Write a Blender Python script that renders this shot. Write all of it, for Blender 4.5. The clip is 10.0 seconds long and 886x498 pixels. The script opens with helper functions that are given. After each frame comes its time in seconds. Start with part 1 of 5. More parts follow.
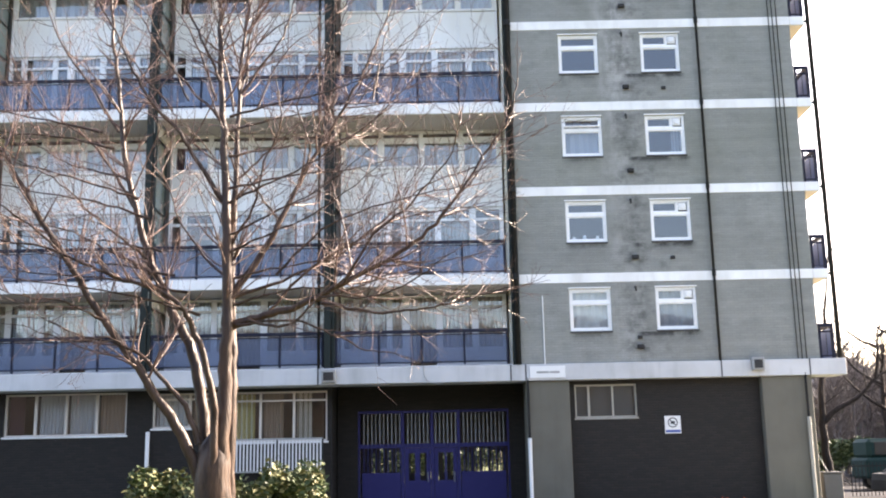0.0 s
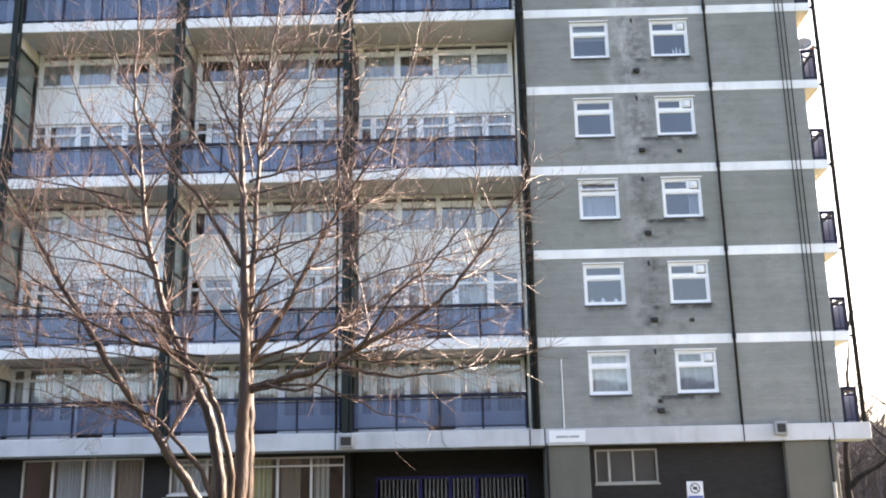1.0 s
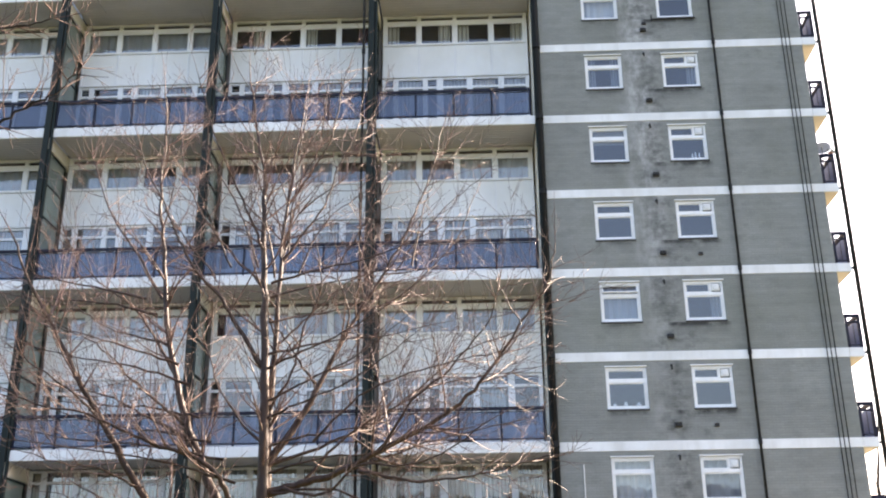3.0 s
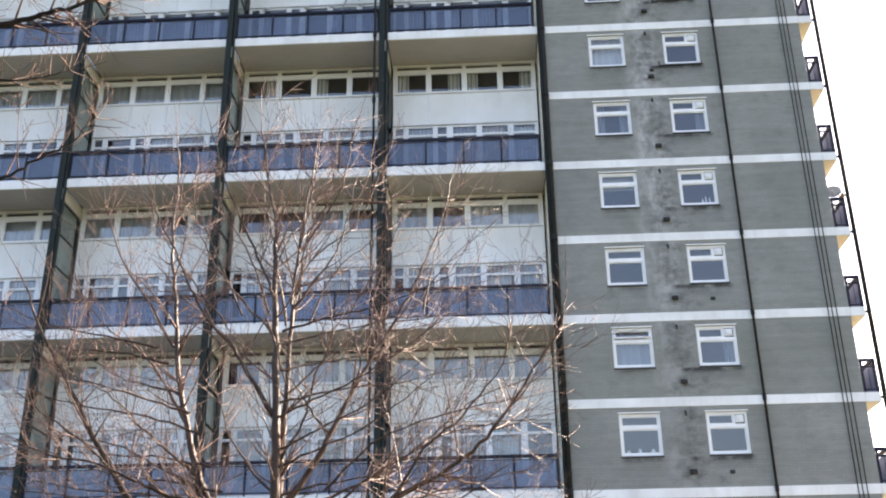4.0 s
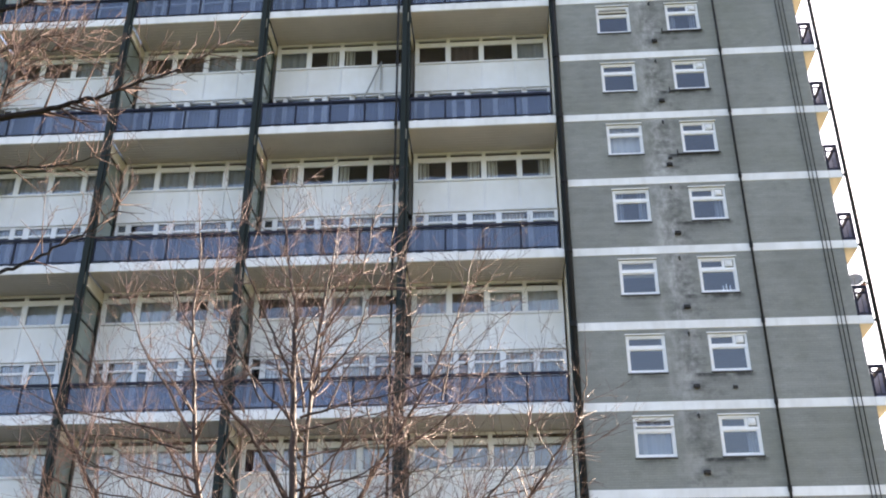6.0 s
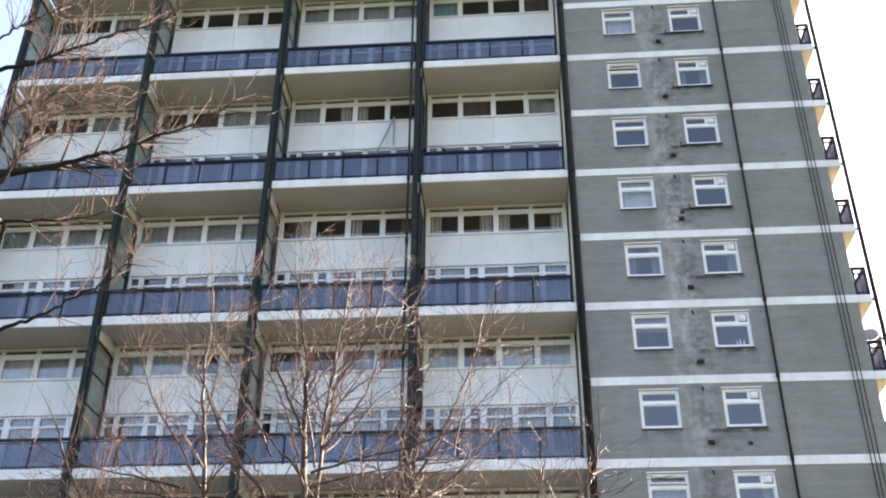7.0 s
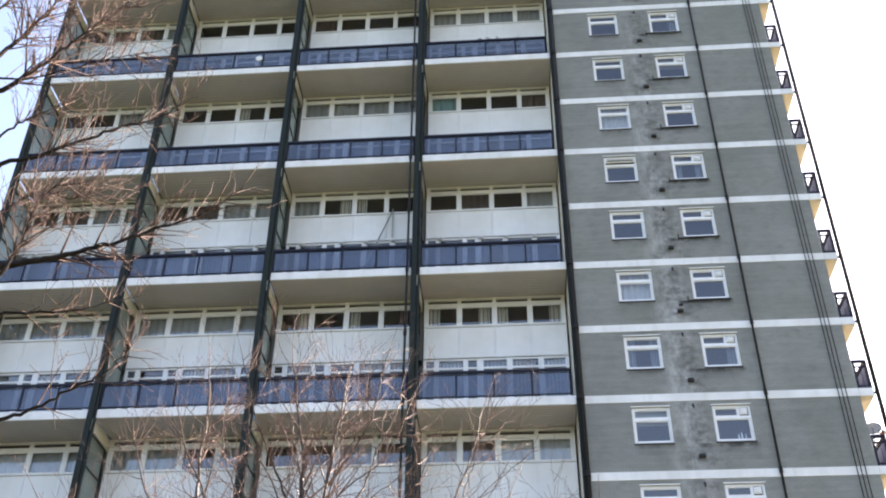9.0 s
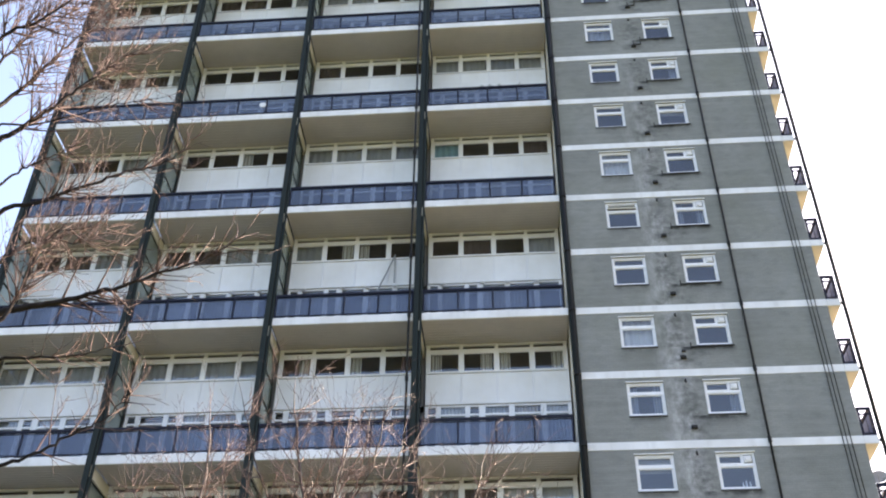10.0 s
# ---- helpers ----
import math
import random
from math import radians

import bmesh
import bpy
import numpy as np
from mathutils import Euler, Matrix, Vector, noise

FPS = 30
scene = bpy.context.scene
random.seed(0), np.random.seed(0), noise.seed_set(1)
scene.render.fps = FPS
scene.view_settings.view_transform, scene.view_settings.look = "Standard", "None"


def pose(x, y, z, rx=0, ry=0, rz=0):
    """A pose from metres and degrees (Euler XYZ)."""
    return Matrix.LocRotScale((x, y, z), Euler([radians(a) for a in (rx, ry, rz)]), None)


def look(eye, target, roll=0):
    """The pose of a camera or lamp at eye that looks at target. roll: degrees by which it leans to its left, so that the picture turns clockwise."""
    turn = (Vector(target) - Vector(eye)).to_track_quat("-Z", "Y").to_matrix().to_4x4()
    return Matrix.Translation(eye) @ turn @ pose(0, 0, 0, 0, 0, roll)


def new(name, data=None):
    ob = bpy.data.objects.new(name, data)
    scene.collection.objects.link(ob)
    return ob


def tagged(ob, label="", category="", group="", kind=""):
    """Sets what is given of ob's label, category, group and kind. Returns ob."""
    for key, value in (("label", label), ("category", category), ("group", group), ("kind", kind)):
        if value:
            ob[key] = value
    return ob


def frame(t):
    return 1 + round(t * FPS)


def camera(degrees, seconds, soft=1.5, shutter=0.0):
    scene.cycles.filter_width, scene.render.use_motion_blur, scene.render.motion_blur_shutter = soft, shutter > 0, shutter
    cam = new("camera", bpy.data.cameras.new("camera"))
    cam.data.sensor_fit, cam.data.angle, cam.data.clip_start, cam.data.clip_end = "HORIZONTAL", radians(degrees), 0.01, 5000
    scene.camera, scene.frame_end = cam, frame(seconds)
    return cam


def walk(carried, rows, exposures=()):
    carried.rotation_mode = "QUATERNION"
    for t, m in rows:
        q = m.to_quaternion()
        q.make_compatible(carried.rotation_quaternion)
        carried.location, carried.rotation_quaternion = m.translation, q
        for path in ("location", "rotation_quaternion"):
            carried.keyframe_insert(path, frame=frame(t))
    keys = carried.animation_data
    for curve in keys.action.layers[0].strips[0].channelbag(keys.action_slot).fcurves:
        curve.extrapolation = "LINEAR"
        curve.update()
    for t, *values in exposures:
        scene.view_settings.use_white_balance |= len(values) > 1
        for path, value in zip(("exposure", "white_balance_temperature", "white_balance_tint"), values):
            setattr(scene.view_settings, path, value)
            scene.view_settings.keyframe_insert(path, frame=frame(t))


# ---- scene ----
cam = camera(46.2, 10.0, 2.0)
EYE = Vector((0.74, -30.17, 1.55))
# seconds, turn to the left, upward tilt, roll
ROWS = [
    (0.0, 0.01, 11.56, -1.18),
    (0.5, 0.34, 13.34, -1.18),
    (1.0, 0.94, 15.07, -1.17),
    (1.5, 1.28, 16.54, -1.15),
    (2.0, 1.49, 18.07, -0.98),
    (2.5, 1.79, 19.38, -0.68),
    (4.0, 2.68, 23.29, -0.83),
    (4.5, 3.06, 24.35, -0.62),
    (5.0, 3.30, 25.40, -0.41),
    (5.5, 3.43, 26.57, -0.31),
    (7.0, 4.60, 31.01, 0.41),
    (7.5, 4.57, 32.10, 0.53),
    (8.0, 4.72, 33.44, 0.66),
    (8.5, 4.79, 34.69, 0.54),
    (9.0, 4.55, 36.09, 0.45),
    (9.5, 4.47, 37.29, 0.41),
    (10.0, 4.72, 38.60, 0.65),
]


def aim(turn, tilt):
    a, b = radians(turn), radians(tilt)
    return EYE + 20 * Vector((-math.sin(a) * math.cos(b), math.cos(a) * math.cos(b), math.sin(b)))


EXPOSURES = [(0.0, 2.58, 6850, 18), (2.5, 2.34, 6950, 18), (5.5, 2.25, 6950, 18), (10.0, 2.22, 6850, 18)]
walk(cam, [(t, look(EYE, aim(turn, tilt), roll)) for t, turn, tilt, roll in ROWS], EXPOSURES)

# ---- world and sun ----
SUN_AZ, SUN_EL = 58.0, 27.0
world = bpy.data.worlds.new("sky")
scene.world = world
world.use_nodes = True
wn = world.node_tree
sky = wn.nodes.new("ShaderNodeTexSky")
sky.sky_type, sky.sun_disc = "NISHITA", False
sky.sun_elevation, sky.sun_rotation = radians(SUN_EL), radians(SUN_AZ)
sky.air_density, sky.dust_density, sky.ozone_density = 1.0, 4.0, 1.0
wn.nodes["Background"].inputs["Strength"].default_value = 0.15
wn.links.new(sky.outputs[0], wn.nodes["Background"].inputs["Color"])
sun_data = bpy.data.lights.new("sun", "SUN")
sun_data.energy, sun_data.angle, sun_data.color = 5.0, radians(0.6), (1.0, 0.9, 0.76)
sun = new("sun", sun_data)
sun_to = Vector((math.sin(radians(SUN_AZ)) * math.cos(radians(SUN_EL)), math.cos(radians(SUN_AZ)) * math.cos(radians(SUN_EL)), math.sin(radians(SUN_EL))))
sun.matrix_world = look(sun_to * 120, (0, 0, 0))


# ---- materials ----
class Nodes:
    """A small wrapper that builds one node material."""

    def __init__(self, name):
        self.m = bpy.data.materials.new(name)
        self.m.use_nodes = True
        self.t = self.m.node_tree
        self.p = self.t.nodes["Principled BSDF"]
        self.c = self.t.nodes.new("ShaderNodeTexCoord").outputs["Object"]

    def node(self, kind, **values):
        n = self.t.nodes.new(kind)
        for key, v in values.items():
            if isinstance(v, bpy.types.NodeSocket):
                self.t.links.new(v, n.inputs[key])
            else:
                n.inputs[key].default_value = v
        return n

    def noise(self, scale, detail=4.0, stretch=(1, 1, 1), rough=0.55):
        mp = self.node("ShaderNodeMapping", Vector=self.c, Scale=stretch)
        return self.node("ShaderNodeTexNoise", Vector=mp.outputs[0], Scale=scale, Detail=detail, Roughness=rough).outputs["Fac"]

    def ramp(self, fac, stops):
        r = self.t.nodes.new("ShaderNodeValToRGB")
        self.t.links.new(fac, r.inputs[0])
        el = r.color_ramp.elements
        while len(el) < len(stops):
            el.new(0.5)
        for e, (at, col) in zip(el, stops):
            e.position = at
            e.color = (*col, 1) if len(col) == 3 else col
        return r.outputs[0]

    def mix(self, fac, a, b, how="MIX"):
        n = self.t.nodes.new("ShaderNodeMix")
        n.data_type, n.blend_type = "RGBA", how
        for key, v in ((0, fac), (6, a), (7, b)):
            if isinstance(v, bpy.types.NodeSocket):
                self.t.links.new(v, n.inputs[key])
            else:
                n.inputs[key].default_value = v if key == 0 else (*v, 1)
        return n.outputs[2]

    def math(self, how, a, b=0.0):
        n = self.t.nodes.new("ShaderNodeMath")
        n.operation = how
        for key, v in ((0, a), (1, b)):
            if isinstance(v, bpy.types.NodeSocket):
                self.t.links.new(v, n.inputs[key])
            else:
                n.inputs[key].default_value = v
        return n.outputs[0]

    def bump(self, height, distance=0.01, strength=0.6):
        b = self.node("ShaderNodeBump", Height=height, Distance=distance, Strength=strength)
        self.t.links.new(b.outputs[0], self.p.inputs["Normal"])

    def done(self, colour, rough=0.7, metal=0.0, spec=0.5):
        if isinstance(colour, bpy.types.NodeSocket):
            self.t.links.new(colour, self.p.inputs["Base Color"])
        else:
            self.p.inputs["Base Color"].default_value = (*colour, 1)
        if isinstance(rough, bpy.types.NodeSocket):
            self.t.links.new(rough, self.p.inputs["Roughness"])
        else:
            self.p.inputs["Roughness"].default_value = rough
        self.p.inputs["Metallic"].default_value = metal
        self.p.inputs["Specular IOR Level"].default_value = spec
        return self.m


def paint(name, colour, dirt, rough=0.55, streak=0.35, random_tint=0.0):
    """Painted surface with grain, blotches and rain streaks."""
    n = Nodes(name)
    blot = n.ramp(n.noise(0.9, 5), [(0.35, (0, 0, 0)), (0.75, (1, 1, 1))])
    run = n.ramp(n.noise(3.0, 5, (1, 1, 0.12)), [(0.5, (0, 0, 0)), (0.85, (1, 1, 1))])
    col = n.mix(n.math("MULTIPLY", blot, 0.45), colour, dirt)
    col = n.mix(n.math("MULTIPLY", run, streak), col, dirt)
    if random_tint:
        rnd = n.t.nodes.new("ShaderNodeObjectInfo").outputs["Random"]
        col = n.mix(n.math("MULTIPLY", rnd, random_tint), col, dirt)
    n.bump(n.noise(40, 3), 0.003, 0.4)
    return n.done(col, rough)


def wall_brick(name, light, dark, mortar, stains=True, pale_run=False):
    """Brickwork: courses 75 mm, weathered at the scale of a storey."""
    n = Nodes(name)
    sep = n.node("ShaderNodeSeparateXYZ", Vector=n.c)
    flat = n.node("ShaderNodeCombineXYZ", X=n.math("ADD", sep.outputs[0], sep.outputs[1]), Y=sep.outputs[2])
    br = n.node("ShaderNodeTexBrick", Vector=flat.outputs[0], Scale=1.0)
    br.inputs["Brick Width"].default_value, br.inputs["Row Height"].default_value = 0.225, 0.075
    br.inputs["Mortar Size"].default_value, br.inputs["Mortar Smooth"].default_value = 0.009, 0.3
    br.inputs["Color1"].default_value, br.inputs["Color2"].default_value = (*light, 1), (*dark, 1)
    br.inputs["Mortar"].default_value = (*mortar, 1)
    col = br.outputs["Color"]
    if stains:
        blot = n.ramp(n.noise(0.42, 6, (1, 1, 0.8)), [(0.36, (0, 0, 0)), (0.68, (1, 1, 1))])
        col = n.mix(n.math("MULTIPLY", blot, 0.55), col, [c * 0.6 for c in light])
        fine = n.ramp(n.noise(1.7, 7, (1, 1, 1.6), 0.65), [(0.5, (0, 0, 0)), (0.72, (1, 1, 1))])
        col = n.mix(n.math("MULTIPLY", fine, 0.45), col, [c * 0.5 for c in light])
        course = n.ramp(n.noise(1.0, 4, (0.25, 0.25, 6)), [(0.45, (0, 0, 0)), (0.7, (1, 1, 1))])
        col = n.mix(n.math("MULTIPLY", course, 0.13), col, [min(1, c * 1.6) for c in light])
        green = n.ramp(n.noise(0.25, 3), [(0.5, (0, 0, 0)), (0.75, (1, 1, 1))])
        col = n.mix(n.math("MULTIPLY", green, 0.36), col, (0.155, 0.164, 0.115))
    if pale_run:
        # lime bloom that has run down between the two columns of windows
        off = n.math("ABSOLUTE", n.math("ADD", sep.outputs[0], -6.15))
        side = n.ramp(off, [(0.05, (1, 1, 1)), (0.8, (0, 0, 0))])
        up = n.ramp(n.math("MULTIPLY", sep.outputs[2], 0.02), [(0.18, (0.25, 0.25, 0.25)), (0.34, (1, 1, 1)), (0.56, (0.85, 0.85, 0.85)), (0.75, (0.1, 0.1, 0.1))])
        patch = n.ramp(n.noise(2.1, 8, (1, 1, 0.5), 0.7), [(0.42, (0, 0, 0)), (0.62, (1, 1, 1))])
        col = n.mix(n.math("MULTIPLY", n.math("MULTIPLY", side, up), n.math("MULTIPLY", patch, 0.85)), col, (0.52, 0.51, 0.5))
        soot = n.ramp(n.noise(2.2, 6, (1, 1, 1.3), 0.6), [(0.51, (0, 0, 0)), (0.66, (1, 1, 1))])
        wide = n.ramp(n.math("ABSOLUTE", n.math("ADD", sep.outputs[0], -6.6)), [(0.6, (1, 1, 1)), (2.4, (0, 0, 0))])
        col = n.mix(n.math("MULTIPLY", n.math("MULTIPLY", soot, wide), 0.42), col, (0.06, 0.06, 0.058))
        # dirt that has run down below the windows with fans, and a narrower darker band below the other sills
        storey = n.math("FRACT", n.math("MULTIPLY", n.math("ADD", sep.outputs[2], -5.14), 1 / 2.65))
        below = n.ramp(storey, [(0.84, (0, 0, 0)), (0.94, (0.4, 0.4, 0.4)), (0.972, (1, 1, 1)), (0.992, (1, 1, 1))])
        run = n.ramp(n.noise(2.6, 6, (0.7, 1, 0.8), 0.65), [(0.33, (0, 0, 0)), (0.55, (1, 1, 1))])
        for centre, half, much in ((5.02, 0.66, 0.6), (7.3, 1.1, 0.95)):
            across = n.ramp(n.math("ABSOLUTE", n.math("ADD", sep.outputs[0], -centre)), [(half * 0.72, (1, 1, 1)), (half, (0, 0, 0))])
            col = n.mix(n.math("MULTIPLY", n.math("MULTIPLY", n.math("MULTIPLY", across, below), run), much), col, (0.05, 0.05, 0.049))
        # soot round the vent terminals and the overflow pipes
        round_vent = n.ramp(n.math("ABSOLUTE", n.math("ADD", sep.outputs[0], -6.42)), [(0.1, (1, 1, 1)), (0.5, (0, 0, 0))])
        puff = n.ramp(storey, [(0.5, (0.6, 0.6, 0.6)), (0.56, (0, 0, 0)), (0.74, (0, 0, 0)), (0.8, (1, 1, 1)), (0.88, (0.7, 0.7, 0.7)), (0.94, (0, 0, 0))])
        cloud = n.ramp(n.noise(3.4, 6, (1, 1, 1.6), 0.65), [(0.38, (0, 0, 0)), (0.6, (1, 1, 1))])
        col = n.mix(n.math("MULTIPLY", n.math("MULTIPLY", n.math("MULTIPLY", round_vent, puff), cloud), 0.75), col, (0.05, 0.05, 0.049))
    n.bump(n.math("ADD", n.math("MULTIPLY", br.outputs["Fac"], -1.0), n.math("MULTIPLY", n.noise(30, 4), 0.5)), 0.008, 0.7)
    return n.done(col, 0.88, 0.0, 0.25)


def plain(name, colour, rough=0.5, metal=0.0, vary=0.25, scale=6.0, spec=0.5):
    n = Nodes(name)
    col = n.mix(n.math("MULTIPLY", n.noise(scale, 5), vary * 2), colour, [c * 0.5 for c in colour])
    n.bump(n.noise(scale * 8, 3), 0.002, 0.4)
    return n.done(col, rough, metal, spec)


def pane_glass(name, tint=(0.88, 0.9, 0.92), base=0.085):
    """Window pane: clear, with the sky's reflection by Fresnel, faintly uneven."""
    n = Nodes(name)
    t = n.t
    t.nodes.remove(n.p)
    bump = n.node("ShaderNodeBump", Height=n.noise(1.3, 2), Distance=0.02, Strength=0.15)
    gloss = n.node("ShaderNodeBsdfGlossy", Roughness=0.03, Normal=bump.outputs[0])
    clear = n.node("ShaderNodeBsdfTransparent", Color=(*tint, 1))
    edge = n.node("ShaderNodeLayerWeight", Blend=0.5).outputs["Facing"]
    fres = n.math("ADD", n.math("MULTIPLY", n.math("POWER", edge, 5.0), 0.9), base)
    mix = n.node("ShaderNodeMixShader", Fac=fres)
    t.links.new(clear.outputs[0], mix.inputs[1])
    t.links.new(gloss.outputs[0], mix.inputs[2])
    t.links.new(mix.outputs[0], t.nodes["Material Output"].inputs["Surface"])
    return n.m


def tinted_panel(name, body, tint, solid):
    """Blue balustrade glass: part dye, part see-through, weathered."""
    n = Nodes(name)
    t = n.t
    rnd = t.nodes.new("ShaderNodeObjectInfo").outputs["Random"]
    smear = n.ramp(n.noise(2.2, 5, (1, 1, 0.5)), [(0.35, (0, 0, 0)), (0.8, (1, 1, 1))])
    col = n.mix(n.math("MULTIPLY", smear, 0.35), body, [min(1, c * 1.7 + 0.03) for c in body])
    col = n.mix(n.math("MULTIPLY", rnd, 0.45), col, [c * 0.55 for c in body])
    n.done(col, 0.12)
    clear = n.node("ShaderNodeBsdfTransparent", Color=(*tint, 1))
    mix = n.node("ShaderNodeMixShader", Fac=n.math("ADD", n.math("MULTIPLY", rnd, 0.12), solid))
    t.links.new(clear.outputs[0], mix.inputs[1])
    t.links.new(n.p.outputs[0], mix.inputs[2])
    t.links.new(mix.outputs[0], t.nodes["Material Output"].inputs["Surface"])
    return n.m


def cloth(name, colour, stripe=None):
    n = Nodes(name)
    col = n.mix(n.math("MULTIPLY", n.noise(3, 4), 0.3), colour, [c * 0.7 for c in colour])
    if stripe:
        sep = n.node("ShaderNodeSeparateXYZ", Vector=n.c)
        w = n.math("SINE", n.math("MULTIPLY", sep.outputs[0], 42.0))
        col = n.mix(n.ramp(w, [(0.5, (0, 0, 0)), (0.62, (1, 1, 1))]), col, stripe)
    n.bump(n.noise(60, 2), 0.002, 0.3)
    return n.done(col, 0.9, 0.0, 0.1)


M_BRICK = wall_brick("grey_brick", (0.272, 0.277, 0.256), (0.243, 0.248, 0.23), (0.221, 0.226, 0.21), True, True)
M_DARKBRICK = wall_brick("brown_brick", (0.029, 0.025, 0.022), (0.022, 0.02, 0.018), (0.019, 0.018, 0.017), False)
M_SIDEBRICK = wall_brick("buff_brick", (0.3, 0.27, 0.22), (0.26, 0.23, 0.19), (0.28, 0.26, 0.22), False)
M_BAND = paint("white_band_paint", (0.8, 0.8, 0.79), (0.42, 0.4, 0.36), 0.6, 0.45)
M_FASCIA = paint("weathered_fascia", (0.52, 0.525, 0.53), (0.26, 0.26, 0.25), 0.6, 0.65)
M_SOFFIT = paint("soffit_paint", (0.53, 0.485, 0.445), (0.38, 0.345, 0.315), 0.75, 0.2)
M_CREAM = paint("cream_paint", (0.72, 0.66, 0.54), (0.5, 0.44, 0.33), 0.7, 0.2)
M_OFFWHITE = paint("off_white_frame", (0.62, 0.57, 0.52), (0.4, 0.36, 0.32), 0.5, 0.3)
M_BEIGE = paint("beige_frame", (0.36, 0.34, 0.29), (0.22, 0.2, 0.17), 0.6, 0.3)
M_PANEL = paint("white_panel", (0.88, 0.88, 0.865), (0.66, 0.64, 0.59), 0.45, 0.22, 0.28)
M_FRAME = paint("white_frame", (0.84, 0.84, 0.84), (0.6, 0.59, 0.55), 0.35, 0.25)
M_STEEL = plain("green_black_steel", (0.02, 0.027, 0.025), 0.65, spec=0.15)
M_NAVY = plain("navy_rail", (0.018, 0.02, 0.036), 0.6, spec=0.15)
M_BLUEGLASS = tinted_panel("blue_glass", (0.14, 0.175, 0.255), (0.66, 0.71, 0.8), 0.36)
M_SIDEPANEL = plain("navy_panel", (0.17, 0.22, 0.4), 0.7, spec=0.05)
M_SCREEN = tinted_panel("obscured_glass", (0.24, 0.28, 0.25), (0.72, 0.78, 0.74), 0.6)
M_PANE = pane_glass("window_pane")
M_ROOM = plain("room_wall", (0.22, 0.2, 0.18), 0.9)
M_NET = cloth("net_curtain", (0.62, 0.62, 0.6))
M_DIMNET = cloth("grey_net", (0.34, 0.36, 0.39))
M_BLIND = cloth("grey_blind", (0.42, 0.42, 0.4))
M_STRIPE = cloth("striped_curtain", (0.8, 0.76, 0.66), (0.4, 0.36, 0.28))
M_PLUM = cloth("plum_curtain", (0.16, 0.09, 0.1))
M_TAN = cloth("tan_curtain", (0.42, 0.32, 0.24))
M_BROWN = cloth("brown_curtain", (0.12, 0.085, 0.07))
M_OCHRE = cloth("ochre_reflection_curtain", (0.62, 0.52, 0.24), (0.8, 0.76, 0.6))
M_CREAMNET = cloth("cream_curtain", (0.6, 0.52, 0.42))
M_PANEGREY = cloth("pane_reflection_grey", (0.1, 0.105, 0.1))
M_AQUA = cloth("aqua_blind", (0.3, 0.5, 0.52))
M_BLACK = plain("black_pipe", (0.018, 0.018, 0.018), 0.65, spec=0.15)
M_CONC = paint("grey_concrete", (0.125, 0.118, 0.094), (0.07, 0.066, 0.052), 0.85, 0.5)
M_BLUEMETAL = plain("blue_metal", (0.03, 0.028, 0.13), 0.5, spec=0.2)
M_DULL = plain("dull_metal", (0.45, 0.45, 0.47), 0.5, 0.2, 0.6, 9.0)
M_GREY = plain("grey_metal", (0.35, 0.35, 0.34), 0.45, 0.3)
M_LENS = plain("lamp_lens", (0.2, 0.19, 0.17), 0.2)
M_WHITE = plain("white_plastic", (0.75, 0.75, 0.74), 0.4, 0, 0.1)
M_INK = plain("dark_ink", (0.03, 0.03, 0.035), 0.6)
M_SIGNBLUE = plain("blue_ink", (0.05, 0.1, 0.35), 0.5)
M_SOOT = plain("sooty_vent", (0.025, 0.024, 0.023), 0.8)


# ---- mesh helpers ----
class Geo:
    """Vertices and faces of one mesh in the making."""

    def __init__(self):
        self.v, self.f = [], []

    def box(self, x0, x1, y0, y1, z0, z1):
        b = len(self.v)
        self.v += [(x, y, z) for z in (z0, z1) for y in (y0, y1) for x in (x0, x1)]
        self.f += [tuple(b + i for i in q) for q in ((0, 2, 3, 1), (4, 5, 7, 6), (0, 1, 5, 4), (2, 6, 7, 3), (0, 4, 6, 2), (1, 3, 7, 5))]
        return self

    def block(self, x0, x1, y0, y1, z0, z1, c=0.015):
        """A box with chamfered edges."""
        bm = bmesh.new()
        bmesh.ops.create_cube(bm, size=1, matrix=Matrix.LocRotScale(((x0 + x1) / 2, (y0 + y1) / 2, (z0 + z1) / 2), None, (x1 - x0, y1 - y0, z1 - z0)))
        bmesh.ops.bevel(bm, geom=bm.edges[:], offset=c, segments=1, affect="EDGES")
        b = len(self.v)
        bm.verts.index_update()
        self.v += [tuple(v.co) for v in bm.verts]
        self.f += [tuple(b + v.index for v in f.verts) for f in bm.faces]
        bm.free()
        return self

    def tube(self, points, radii, n=8, caps=True):
        b = len(self.v)
        pts = [Vector(p) for p in points]
        side = None
        for i, p in enumerate(pts):
            d = (pts[min(i + 1, len(pts) - 1)] - pts[max(i - 1, 0)]).normalized()
            if side is None:
                side = d.orthogonal().normalized()
            side = (side - d * side.dot(d)).normalized()
            up = d.cross(side)
            for j in range(n):
                a = 2 * math.pi * j / n
                self.v.append(tuple(p + radii[i] * (math.cos(a) * side + math.sin(a) * up)))
        for i in range(len(pts) - 1):
            for j in range(n):
                k = (j + 1) % n
                self.f.append((b + i * n + j, b + i * n + k, b + i * n + n + k, b + i * n + n + j))
        if caps:
            self.f.append(tuple(b + j for j in reversed(range(n))))
            self.f.append(tuple(b + (len(pts) - 1) * n + j for j in range(n)))
        return self

    def rod(self, p, q, r, n=8):
        return self.tube((p, q), (r, r), n)

    def mesh(self, name, material, smooth=False):
        me = bpy.data.meshes.new(name)
        me.from_pydata(self.v, [], self.f)
        me.materials.append(material)
        if smooth:
            me.polygons.foreach_set("use_smooth", [True] * len(me.polygons))
        me.update()
        return me


